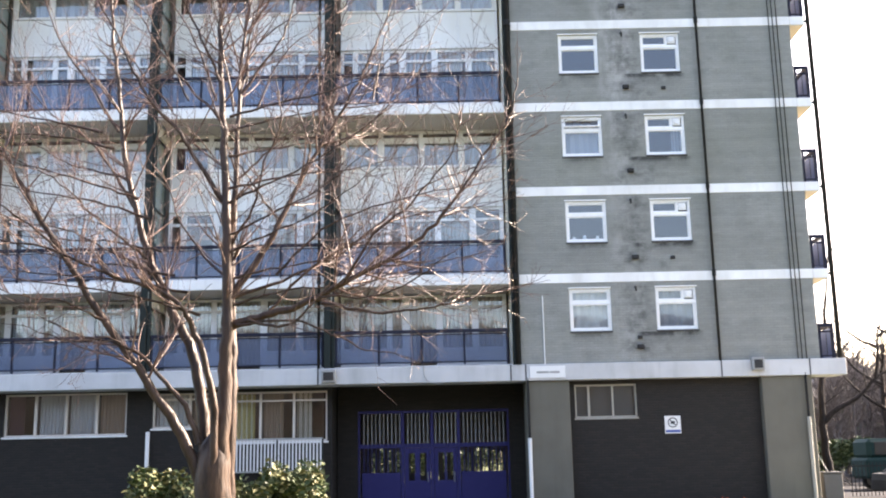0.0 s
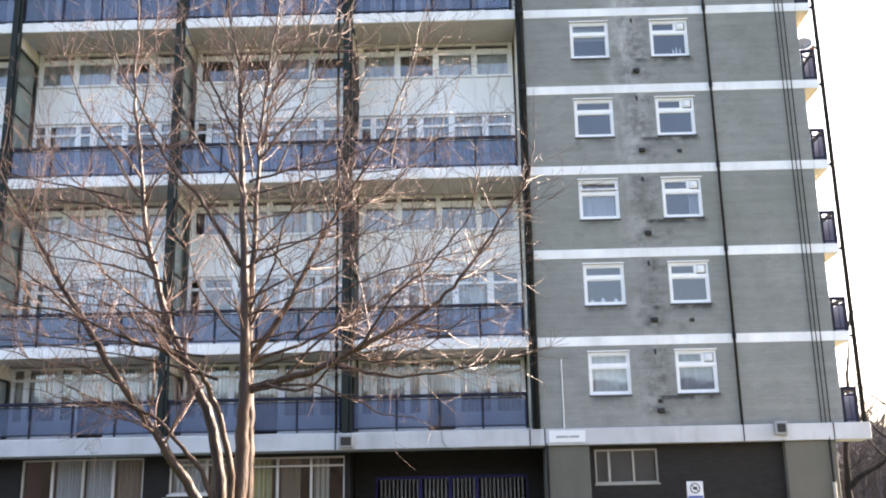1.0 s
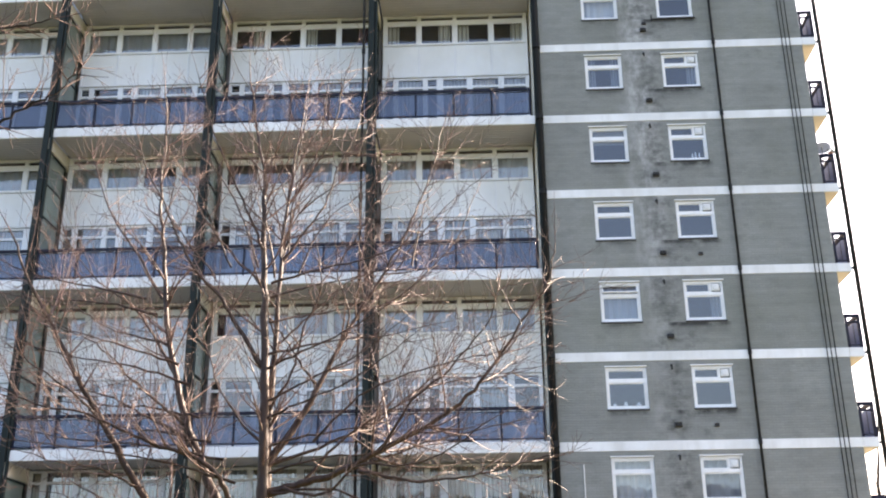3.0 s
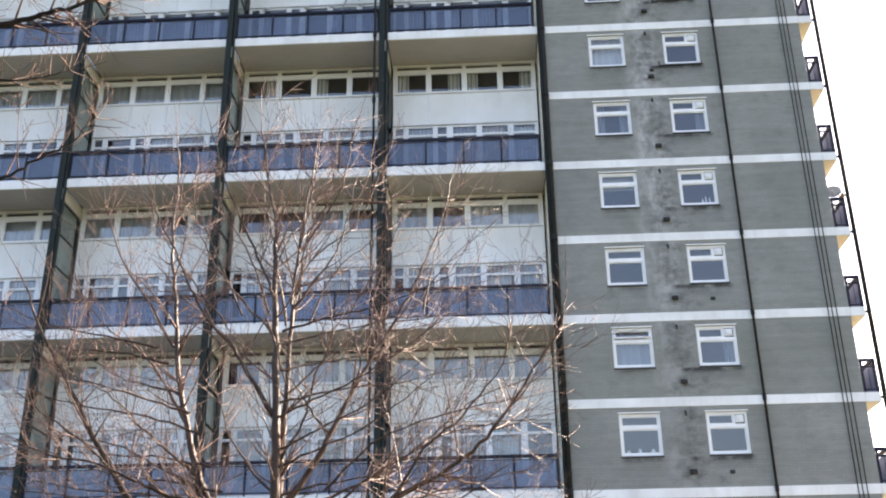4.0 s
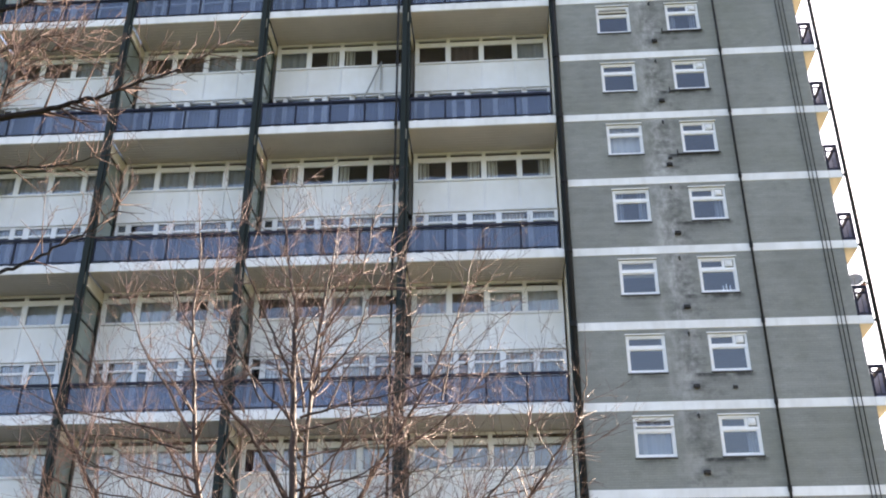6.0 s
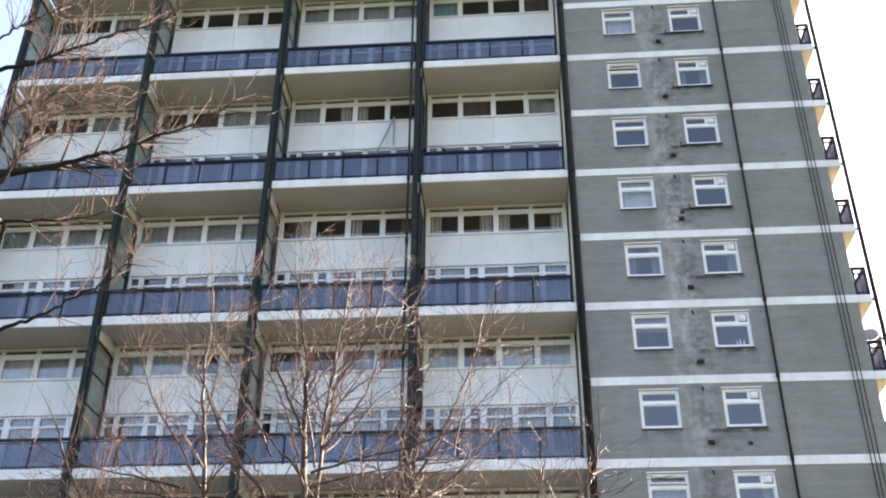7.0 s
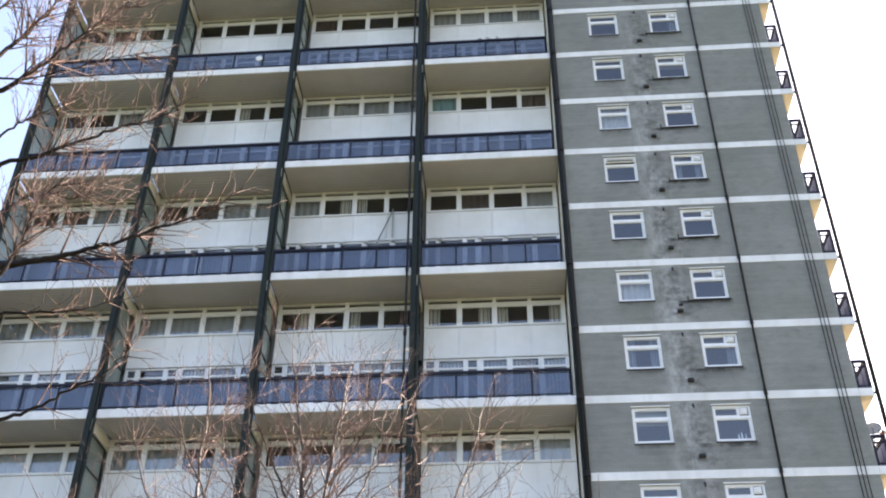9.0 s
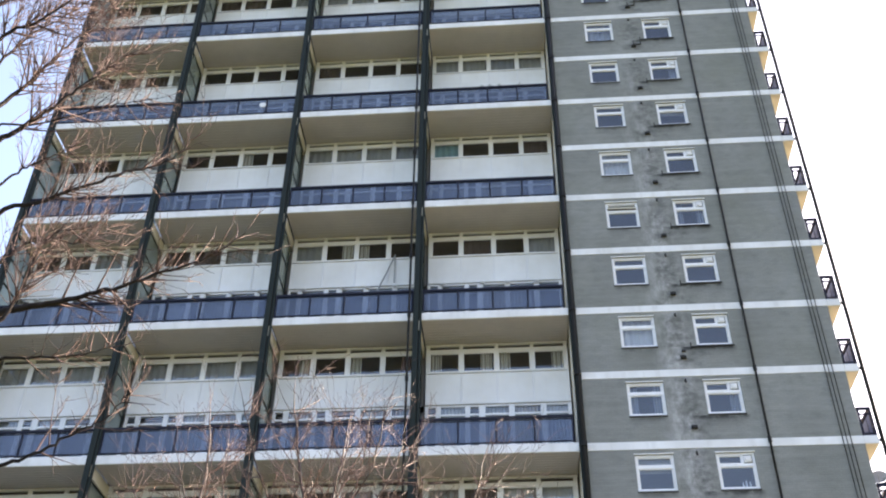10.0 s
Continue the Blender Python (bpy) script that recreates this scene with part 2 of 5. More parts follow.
def place(name, me, parent=None, at=(0, 0, 0), label=""):
    """Links a mesh as one object, under a thing or a part."""
    ob = new(name, me)
    ob.location = at
    ob.parent = parent
    return tagged(ob, label)


def part(name, geo, material, parent, label="", at=(0, 0, 0), smooth=False):
    return place(name, geo.mesh(name, material, smooth), parent, at, label)


def thing(name, label, category, at=(0, 0, 0), group="", kind=""):
    ob = new(name)
    ob.location = at
    ob.empty_display_size = 0.3
    return tagged(ob, label, category, group, kind)


def pierced(x0, x1, z0, z1, y0, y1, holes):
    """A wall slab along x with rectangular openings (x0, x1, z0, z1) cut right through it."""
    xs = sorted({x0, x1, *(h[0] for h in holes), *(h[1] for h in holes)})
    zs = sorted({z0, z1, *(h[2] for h in holes), *(h[3] for h in holes)})

    def solid(i, j):
        if not (0 <= i < len(xs) - 1 and 0 <= j < len(zs) - 1):
            return False
        cx, cz = (xs[i] + xs[i + 1]) / 2, (zs[j] + zs[j + 1]) / 2
        return not any(h[0] < cx < h[1] and h[2] < cz < h[3] for h in holes)

    g = Geo()
    known = {}

    def quad(*p):
        for q in p:
            if q not in known:
                known[q] = len(g.v)
                g.v.append(q)
        g.f.append(tuple(known[q] for q in p))

    for i in range(len(xs) - 1):
        for j in range(len(zs) - 1):
            if not solid(i, j):
                continue
            a, b, c, d = xs[i], xs[i + 1], zs[j], zs[j + 1]
            quad((a, y0, c), (b, y0, c), (b, y0, d), (a, y0, d))
            quad((b, y1, c), (a, y1, c), (a, y1, d), (b, y1, d))
            if not solid(i - 1, j):
                quad((a, y1, c), (a, y0, c), (a, y0, d), (a, y1, d))
            if not solid(i + 1, j):
                quad((b, y0, c), (b, y1, c), (b, y1, d), (b, y0, d))
            if not solid(i, j - 1):
                quad((a, y1, c), (b, y1, c), (b, y0, c), (a, y0, c))
            if not solid(i, j + 1):
                quad((a, y0, d), (b, y0, d), (b, y1, d), (a, y1, d))
    return g


def drape(width, height, waves, depth=0.04):
    """A hanging curtain, folded along x, from z 0 down."""
    g = Geo()
    n = max(4, waves * 4)
    for i in range(n + 1):
        x = width * i / n
        y = depth * math.sin(2 * math.pi * waves * i / n)
        g.v += [(x, y, 0), (x, y * 1.3, -height)]
    g.f = [(2 * i, 2 * i + 1, 2 * i + 3, 2 * i + 2) for i in range(n)]
    return g


# ---- the building's measures ----
STOREY = 2.65
LEVELS = 15
FINS = (-18.6, -13.3, -8.0, -2.62, 2.82)
END = 11.6
RECESS = 1.6
BACK = 12.0
rng = random.Random(7)


def floor_top(k):
    return 4.32 + STOREY * k


def soffit(k):
    return 3.98 + STOREY * k


def band_top(k):
    return 4.25 + STOREY * k


# ---- ground ----
def ground_material():
    n = Nodes("grass")
    col = n.ramp(n.noise(0.8, 6), [(0.3, (0.05, 0.07, 0.02)), (0.7, (0.1, 0.12, 0.04))])
    col = n.mix(n.math("MULTIPLY", n.noise(9, 4), 0.5), col, (0.09, 0.075, 0.04))
    n.bump(n.noise(25, 4), 0.04, 0.8)
    return n.done(col, 0.95, 0, 0.1)


g = Geo()
g.v = [(-900, -900, 0), (900, -900, 0), (900, 900, 0), (-900, 900, 0)]
g.f = [(0, 1, 2, 3)]
tagged(part("ground", g, ground_material(), None, "rough winter grass round the tower block"), "", "ground", "", "structure")
tagged(part("pavement", Geo().box(-40, 40, -7.0, -2.0, -0.2, 0.05), paint("paving", (0.3, 0.29, 0.27), (0.18, 0.17, 0.15), 0.85), None, "grey concrete pavement before the tower block"), "", "pavement", "", "structure")
tagged(part("road", Geo().box(-60, 60, -40, -26, -0.3, 0.02), plain("asphalt", (0.05, 0.05, 0.052), 0.9, 0, 0.3, 3), None, "dark asphalt road across from the tower block"), "", "road", "", "structure")

# Unseen block behind the viewpoint, added to dim the lower storeys.
tagged(part("sky_blocker", Geo().box(-60, 62, -52, -44, -0.2, 11.5), M_DARKBRICK, None, "unseen block added to cut low sky light on the lower floors"), "", "wall", "", "structure")
tagged(part("pavement", Geo().box(-19, 13.8, BACK + 0.6, 60, -0.2, 0.012), paint("rear_paving", (0.2, 0.195, 0.185), (0.12, 0.115, 0.11), 0.9), None, "grey paved yard behind the tower block"), "", "pavement", "", "structure")

# ---- the tower block ----
tower = thing("apartment_building", "grey brick tower block with white bands and blue balconies", "apartment building")
top = floor_top(LEVELS)
WINDOWS = ((4.41, 5.63, False), (6.94, 8.14, True))

# front wall of the brick part, its openings cut through
holes = [(a, b, 5.19 + STOREY * k, 6.44 + STOREY * k) for k in range(LEVELS) for a, b, _ in WINDOWS]
part("wall", pierced(2.95, END, 4.254, top + 1.0, 0.0, 0.3, holes), M_BRICK, tower, "grey weathered brick front wall")
part("wall", Geo().box(END - 0.3, END, 0.304, BACK, 4.254, top + 1.0), M_SIDEBRICK, tower, "buff brick end wall")
part("wall", Geo().box(2.72, 2.946, 0.02, BACK, 4.254, top + 1.0), M_CREAM, tower, "cream return wall beside the balconies")
part("wall", Geo().box(-18.62, -18.38, RECESS, BACK, 0, top + 1.0), M_SIDEBRICK, tower)
part("wall", Geo().box(-18.62, END, BACK + 0.004, BACK + 0.3, 4.0, top + 1.0), M_SIDEBRICK, tower, "brick rear wall")
part("roof", Geo().box(-18.9, END + 0.5, -0.1, BACK + 0.3, top + 1.004, top + 1.3), M_BAND, tower)
for k in range(1, LEVELS + 1):
    z = band_top(k)
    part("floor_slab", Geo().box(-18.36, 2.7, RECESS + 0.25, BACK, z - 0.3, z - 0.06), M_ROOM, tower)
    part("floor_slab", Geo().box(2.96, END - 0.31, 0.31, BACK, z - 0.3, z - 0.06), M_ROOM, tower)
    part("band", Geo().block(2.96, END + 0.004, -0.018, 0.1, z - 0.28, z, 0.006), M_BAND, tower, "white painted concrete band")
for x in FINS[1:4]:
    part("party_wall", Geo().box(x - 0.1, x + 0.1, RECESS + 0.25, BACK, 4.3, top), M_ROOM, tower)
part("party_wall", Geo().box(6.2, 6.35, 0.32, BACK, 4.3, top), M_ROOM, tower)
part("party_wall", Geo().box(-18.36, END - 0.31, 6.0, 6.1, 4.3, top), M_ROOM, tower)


def casement(w, h, fan):
    """White casement window with a top light: meshes by part, origin at its lower left corner."""
    e, t = 0.075, 0.032
    up = w * 0.66 if fan else w - e
    cells = [(e, w - e, e, h - 0.46), (e, up, h - 0.36, h - e)]
    if fan:
        cells.append((up + 0.05, w - e, h - 0.36, h - e))
    f = pierced(0, w, 0, h, 0, 0.09, cells)
    sashes = [pierced(a + 0.004, b - 0.004, c + 0.004, d - 0.004, 0.02, 0.07, [(a + t, b - t, c + t, d - t)]).mesh("sash", M_FRAME) for a, b, c, d in cells[:2]]
    panes = [Geo().box(a + 0.02, b - 0.02, 0.045, 0.053, c + 0.02, d - 0.02).mesh("pane", M_PANE) for a, b, c, d in cells[:2]]
    return f.mesh("window", M_FRAME), sashes, panes


HEAD = Geo().block(-0.02, 1.23, -0.02, 0.06, 0, 0.035, 0.006).mesh("drip_board", M_FRAME)
# Sill coloured near black for the shadow line under each window.
SILL = Geo().block(-0.015, 1.225, -0.03, 0.12, -0.05, 0, 0.01).mesh("sill", plain("shadow_line_sill", (0.06, 0.06, 0.06), 0.85))
FAN = Geo().block(0.855, 1.095, -0.008, 0.05, 0.93, 1.155, 0.012).tube([(0.975, -0.03, 1.042), (0.975, 0.0, 1.042)], [0.075, 0.095], 14).mesh("extract_fan", M_WHITE)
SETS = {fan: casement(1.22 if not fan else 1.2, 1.25, fan) for fan in (False, True)}
NETS = [drape(1.1, 1.2, 5, 0.02).mesh("curtain", M_NET), drape(1.1, 1.2, 4, 0.03).mesh("curtain", M_DIMNET), drape(1.1, 0.5, 1, 0.005).mesh("blind", M_BLIND), drape(0.3, 1.2, 3).mesh("curtain", M_DIMNET)]
# behind each window from the lowest up: n net, g grey net, b blind, c two curtains, s one curtain, - nothing
ROOMS = {False: "n-g-bcn--n--g-b", True: "g-s--s--c-bs-g-"}
TILTED = ((2, False), (8, False))
for k in range(LEVELS):
    for a, b, fan in WINDOWS:
        z = 5.19 + STOREY * k
        frame_me, sash_mes, pane_mes = SETS[fan]
        win = place("window", frame_me, tower, (a, 0.05, z), "white plastic casement window with an extract fan" if fan else "white plastic casement window")
        ajar = (k, fan) in TILTED
        for me in sash_mes[:1] if ajar else sash_mes:
            place("sash", me, win)
        for me in pane_mes[:1] if ajar else pane_mes:
            place("pane", me, win).visible_shadow = False
        if ajar:
            swing = Matrix.Translation((0, 0.02, 1.175)) @ Matrix.Rotation(radians(-28), 4, "X") @ Matrix.Translation((0, -0.02, -1.175))
            top_light = place("sash", sash_mes[1], win, (0, 0, 0), "top light pushed open")
            top_light.matrix_local = swing
            place("pane", pane_mes[1], top_light).visible_shadow = False
        place("drip_board", HEAD, win, (0, -0.05, 1.255))
        place("sill", SILL, win, (0, -0.05, -0.002))
        if fan:
            place("extract_fan", FAN, win)
        drapes = ROOMS[fan][k]
        if drapes == "n":
            place("curtain", NETS[0], win, (0.06, 0.2, 1.21), "pale net curtain")
        elif drapes == "g":
            place("curtain", NETS[1], win, (0.06, 0.2, 1.21), "grey net curtain")
        elif drapes == "b":
            place("blind", NETS[2], win, (0.06, 0.2, 1.21))
        elif drapes == "c":
            place("curtain", NETS[3], win, (0.06, 0.2, 1.21))
            place("curtain", NETS[3], win, (0.86, 0.2, 1.21))
        elif drapes == "s":
            place("curtain", NETS[3], win, (0.82, 0.2, 1.21))


# ---- balcony bays ----
def glazing_upper(w):
    """Four bedroom lights over white panels; z 0 is the soffit."""
    panes, panels = [], []
    step = w / 4
    for i in range(4):
        a = 0.14 if i == 0 else i * step + 0.07
        b = w - 0.14 if i == 3 else (i + 1) * step - 0.07
        panes.append((a, b, -1.19, -0.4))
        panes.append((a, b, -0.24, -0.11))
        panels.append((i * step + 0.036, (i + 1) * step - 0.036))
    return pierced(0, w, -1.26, -0.02, 0, 0.1, panes), panes, panels


LOWER = ((0.02, 0.075), (0.11, 0.275), (0.31, 0.37), (0.415, 0.575), (0.615, 0.79), (0.83, 0.975))


def glazing_lower(w, h):
    """Living-room windows and a balcony door; z 0 is the head, h the height to the balcony floor."""
    panes = []
    for i, (a, b) in enumerate(LOWER):
        low = -h + 0.12 if i == 3 else -h + 0.75
        panes.append((a * w, b * w, -0.34, -0.07))
        panes.append((a * w, b * w, low, -0.42))
    return pierced(0, w, -h, 0, 0, 0.1, panes), panes


BAY_W = 5.11
UP_F, UP_P, UP_PANELS = glazing_upper(BAY_W)
LOW_F, LOW_P = glazing_lower(BAY_W, 2.37)
UP_ME, LOW_ME = UP_F.mesh("window", M_FRAME), LOW_F.mesh("window", M_FRAME)
STRIP_ME = Geo().block(-0.035, 0.035, -0.012, 0.05, -2.5, -1.264, 0.006).mesh("cover_strip", M_FRAME)
BOARD_ME = Geo().block(0.1, BAY_W - 0.1, 0, 0.03, -0.26, -0.04, 0.004).mesh("head_board", plain("brown_board", (0.1, 0.06, 0.045), 0.7))
SILL_ME = Geo().block(0, BAY_W, -0.035, -0.002, -1.26, -1.21, 0.008).mesh("sill", M_FRAME)
RIM_ME = [pierced(p[0], p[1], p[2], p[3], 0.012, 0.07, [(p[0] + 0.03, p[1] - 0.03, p[2] + 0.035, p[3] - 0.03)]).mesh("sash", M_FRAME) for p in UP_P[::2]]


def pane_mesh(p):
    return Geo().box(p[0] - 0.003, p[1] + 0.003, 0.05, 0.058, p[2] - 0.003, p[3] + 0.003).mesh("pane", M_PANE)


UP_PANES, LOW_PANES = [pane_mesh(p) for p in UP_P], [pane_mesh(p) for p in LOW_P]
PANEL_MES = [Geo().block(a, b, 0.012, 0.06, -2.492, -1.265, 0.006).mesh("panel", M_PANEL) for a, b in UP_PANELS]
LEDGE = Geo().block(0, BAY_W, -0.06, 0.1, -2.565, -2.495, 0.01).mesh("ledge", M_BAND)
CURTAINS = {}
for nm, m in (("net", M_NET), ("blind", M_BLIND), ("grey", M_DIMNET), ("stripe", M_STRIPE), ("plum", M_PLUM), ("aqua", M_AQUA), ("brown", M_BROWN)):
    CURTAINS[nm] = (drape(1.08, 1.02, 4, 0.02).mesh("curtain", m), drape(0.42, 1.02, 4, 0.03).mesh("curtain", m))
TALL = {nm: drape(0.78, 1.95, 6, 0.03).mesh("curtain", m) for nm, m in (("net", M_NET), ("blind", M_BLIND), ("cream", M_CREAMNET))}
SLIM = drape(0.3, 1.95, 2, 0.03).mesh("curtain", M_CREAMNET)

SLAB_W = 5.34
RAIL_ME = Geo().block(0, SLAB_W - 0.3, 0.0, 0.08, 0.93, 1.03, 0.012).box(0, SLAB_W - 0.3, 0.02, 0.06, 0.87, 0.895).mesh("handrail", M_NAVY)
FOOT_ME = Geo().box(0, SLAB_W - 0.3, 0.015, 0.065, 0.06, 0.1).mesh("bottom_rail", M_NAVY)
POST_ME = Geo().block(-0.028, 0.028, 0.005, 0.075, 0.0, 0.93, 0.006).mesh("post", M_NAVY)
GLASS_ME = Geo().box(0.03, 1.23, 0.035, 0.047, 0.1, 0.87).mesh("glass_panel", M_BLUEGLASS)


# bedroom windows of the four bays by level: b blind, n net, g grey net, a aqua blind, t brown curtain,
# s and S a striped curtain at one side or the other, p and P a plum one, - nothing drawn
BEDROOMS = {
    1: ("nnbn", "nnnn", "pbbn", "bbbb"), 3: ("-nbb", "bb-g", "ppgt", "btnn"), 5: ("bbbb", "bbbb", "S-sP", "sSsS"), 7: ("ttbb", "ttbb", "bSs-", "-t-b"),
    9: ("t-bb", "--s-", "bbbg", "a--t"), 11: ("tttb", "---S", "t---", "bbgb"), 13: ("t-tt", "tt-b", "bb-t", "nbbn"),
}
WIDE = {"b": "blind", "n": "net", "g": "grey", "a": "aqua", "t": "brown"}
NARROW = {"s": ("stripe", False), "S": ("stripe", True), "p": ("plum", False), "P": ("plum", True)}


def bay(i, k):
    """One balcony and the glazing behind it: k is the level of its floor."""
    x0, x1 = FINS[i], FINS[i + 1]
    zf = floor_top(k) - 0.02
    upto = soffit(k + 2) if k else soffit(1)
    if k:
        slab = part("balcony", Geo().block(x0 + 0.13, x1 - 0.12, 0.0, RECESS + 0.3, soffit(k), zf, 0.012), M_BAND, tower, "white-edged balcony with blue glass balustrade")
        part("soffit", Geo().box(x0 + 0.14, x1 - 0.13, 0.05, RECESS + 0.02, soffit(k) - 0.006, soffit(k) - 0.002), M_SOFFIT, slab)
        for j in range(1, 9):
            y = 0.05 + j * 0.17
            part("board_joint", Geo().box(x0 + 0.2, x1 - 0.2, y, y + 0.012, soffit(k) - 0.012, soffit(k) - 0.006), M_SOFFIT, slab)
    else:
        slab = part("balcony", Geo().block(x0 + 0.13, x1 - 0.12, 0.12, RECESS + 0.3, 4.1, zf, 0.012), M_BAND, tower, "balcony over the canopy with blue glass balustrade")
    xr = x0 + 0.15
    place("handrail", RAIL_ME, slab, (xr, 0, zf))
    place("bottom_rail", FOOT_ME, slab, (xr, 0, zf))
    for j in range(5):
        place("post", POST_ME, slab, (xr + 0.03 + j * 1.247, 0, zf))
    for j in range(4):
        place("glass_panel", GLASS_ME, slab, (xr + 0.03 + j * 1.247, 0, zf))
    xg = x0 + (x1 - x0 - BAY_W) / 2
    yg = RECESS
    if k:
        win = place("window", UP_ME, tower, (xg, yg, upto), "white framed strip of four bedroom windows")
        for me in UP_PANES:
            place("pane", me, win).visible_shadow = False
        for me in PANEL_MES:
            place("panel", me, win)
        for me in RIM_ME:
            place("sash", me, win)
        for j in range(5):
            place("cover_strip", STRIP_ME, win, (min(max(j * BAY_W / 4, 0.036), BAY_W - 0.036), 0, 0))
        place("sill", SILL_ME, win)
        place("ledge", LEDGE, win)
        place("head_board", BOARD_ME, win, (0, 0.11, 0))
        for j, s in enumerate(BEDROOMS[k][i]):
            a = UP_P[2 * j][0]
            if s in WIDE:
                place("curtain", CURTAINS[WIDE[s]][0], win, (a, 0.16, -0.2))
            elif s in NARROW:
                kind, at_end = NARROW[s]
                place("curtain", CURTAINS[kind][1], win, (a + 0.62 if at_end else a, 0.16, -0.2))
    zl = upto - 2.57 if k else upto - 0.04
    low = place("window", LOW_ME, tower, (xg, yg, zl), "white framed living room windows with a balcony door")
    for me in LOW_PANES:
        place("pane", me, low).visible_shadow = False
    for j, (a, b) in enumerate(LOWER):
        s = rng.choice(("net", "net", "blind", "cream", "cream", "dark") if k == 0 else ("net", "net", "blind", "cream", "blind", "dark", "dark"))
        if k == 0 and b - a < 0.1:
            place("curtain", SLIM, low, (a * BAY_W + 0.01, 0.16, -0.05))
        elif s != "dark" and b - a > 0.1:
            place("curtain", TALL[s], low, (a * BAY_W + 0.02, 0.16, -0.05))


for k in range(0, LEVELS, 1):
    if k == 0 or k % 2:
        if k + 2 <= LEVELS or k == 0:
            for i in range(4):
                bay(i, k)
for i in range(4):
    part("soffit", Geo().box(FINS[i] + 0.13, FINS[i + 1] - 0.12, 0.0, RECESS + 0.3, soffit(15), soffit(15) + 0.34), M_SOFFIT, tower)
    part("wall", Geo().box(FINS[i] + 0.13, FINS[i + 1] - 0.12, 0.0, 0.3, soffit(15) + 0.35, top + 1.0), M_BRICK, tower)

# columns, partition screens and beams between the bays
COLUMN = Geo().block(-0.17, 0.03, -0.07, 0.09, 4.254, top + 1.0, 0.015).box(0.07, 0.13, -0.05, 0.07, 4.254, top + 1.0).box(0.03, 0.07, 0.03, 0.05, 4.254, top + 1.0).mesh("column", M_STEEL)
for i, x in enumerate(FINS[:4]):
    place("column", COLUMN, tower, (x, 0, 0), "green-black steel column" if i == 0 else "")
    for k in [0] + list(range(1, LEVELS - 1, 2)):
        z0, z1 = floor_top(k), (soffit(k + 2) if k else soffit(1))
        beam = part("beam", Geo().block(x - 0.08, x + 0.08, 0.0, RECESS + 0.24, z1 - 0.42, z1 - 0.008, 0.01), M_CREAM, tower)
        scr = Geo()
        y0, y1, zt = 0.1, RECESS - 0.04, z1 - 0.425
        rows = 4 if k else 2
        scr.box(x - 0.03, x + 0.03, y0, y0 + 0.07, z0, zt).box(x - 0.03, x + 0.03, y1 - 0.07, y1, z0, zt)
        for r in range(rows + 1):
            zz = z0 + (zt - z0 - 0.06) * r / rows
            scr.box(x - 0.03, x + 0.03, y0 + 0.07, y1 - 0.07, zz, zz + 0.06)
        screen = part("partition_screen", scr, M_STEEL, tower, "dark framed screen of obscured glass between balconies")
        for r in range(rows):
            za = z0 + (zt - z0 - 0.06) * r / rows + 0.06
            zb = z0 + (zt - z0 - 0.06) * (r + 1) / rows
            part("pane", Geo().box(x - 0.008, x + 0.008, y0 + 0.07, y1 - 0.07, za, zb), M_SCREEN, screen)

part("column", Geo().block(2.7, 2.94, -0.05, 0.015, 4.254, top + 1.0, 0.01), M_STEEL, tower)

# side balconies at the end wall
for k in range(LEVELS):
    z = band_top(k)
    xo = END + 0.46
    slab = part("balcony", Geo().block(END + 0.01, xo, -0.018 if k else 0.91, 7.0, z - 0.28, z, 0.01), M_BAND, tower, "narrow side balcony with blue panels")
    part("soffit", Geo().box(END + 0.02, xo - 0.01, 0.0 if k else 0.92, 6.98, z - 0.29, z - 0.282), M_CREAM, slab, "cream painted underside")
    rail = Geo().box(END + 0.02, xo, 0.0, 0.06, z + 0.93, z + 1.03).box(xo - 0.08, xo, 0.06, 7.0, z + 0.93, z + 1.03).box(END + 0.02, xo - 0.08, 0.01, 0.05, z + 0.76, z + 0.81)
    part("handrail", rail, M_NAVY, slab)
    part("post", Geo().box(xo - 0.08, xo, 0.0, 0.08, z, z + 0.95), M_NAVY, slab)
    part("post", Geo().box(END + 0.02, END + 0.08, 0.0, 0.05, z, z + 0.95), M_NAVY, slab)
    part("front_rail", Geo().box(END + 0.08, xo - 0.08, 0.01, 0.045, z + 0.06, z + 0.1).rod((END + 0.24, 0.03, z + 0.1), (END + 0.24, 0.03, z + 0.76), 0.008, 6), M_NAVY, slab)
    for j in range(5):
        y = 0.1 + j * 1.38
        part("side_panel", Geo().box(xo - 0.035, xo - 0.02, y, y + 1.3, z + 0.05, z + 0.9), M_SIDEPANEL, slab)
        part("post", Geo().box(xo - 0.05, xo, y + 1.31, y + 1.36, z, z + 0.95), M_NAVY, slab)

# ---- canopy and ground floor ----
zf0, zf1 = 3.78, 4.25
part("canopy", Geo().block(-18.8, 12.3, -0.1, 0.9, zf0, zf1, 0.012), M_FASCIA, tower, "long white painted concrete canopy over the ground floor")
# Ceiling borrows the near-black brick, so its shade is in the colour.
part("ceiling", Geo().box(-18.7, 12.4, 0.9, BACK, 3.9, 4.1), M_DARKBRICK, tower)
for x in (-7.95, -2.95, 2.62, 3.05, 8.7, 11.25):
    part("joint", Geo().box(x - 0.02, x + 0.02, -0.104, -0.096, zf0, zf1), M_INK, tower)
GF, GR = 0.8, 0.25
WL, WM1, WM2, WR = (-12.32, -8.7, 2.5, 3.74), (-7.94, -5.75, 2.67, 3.68), (-5.75, -2.78, 2.22, 3.68), (4.47, 6.27, 2.7, 3.66)
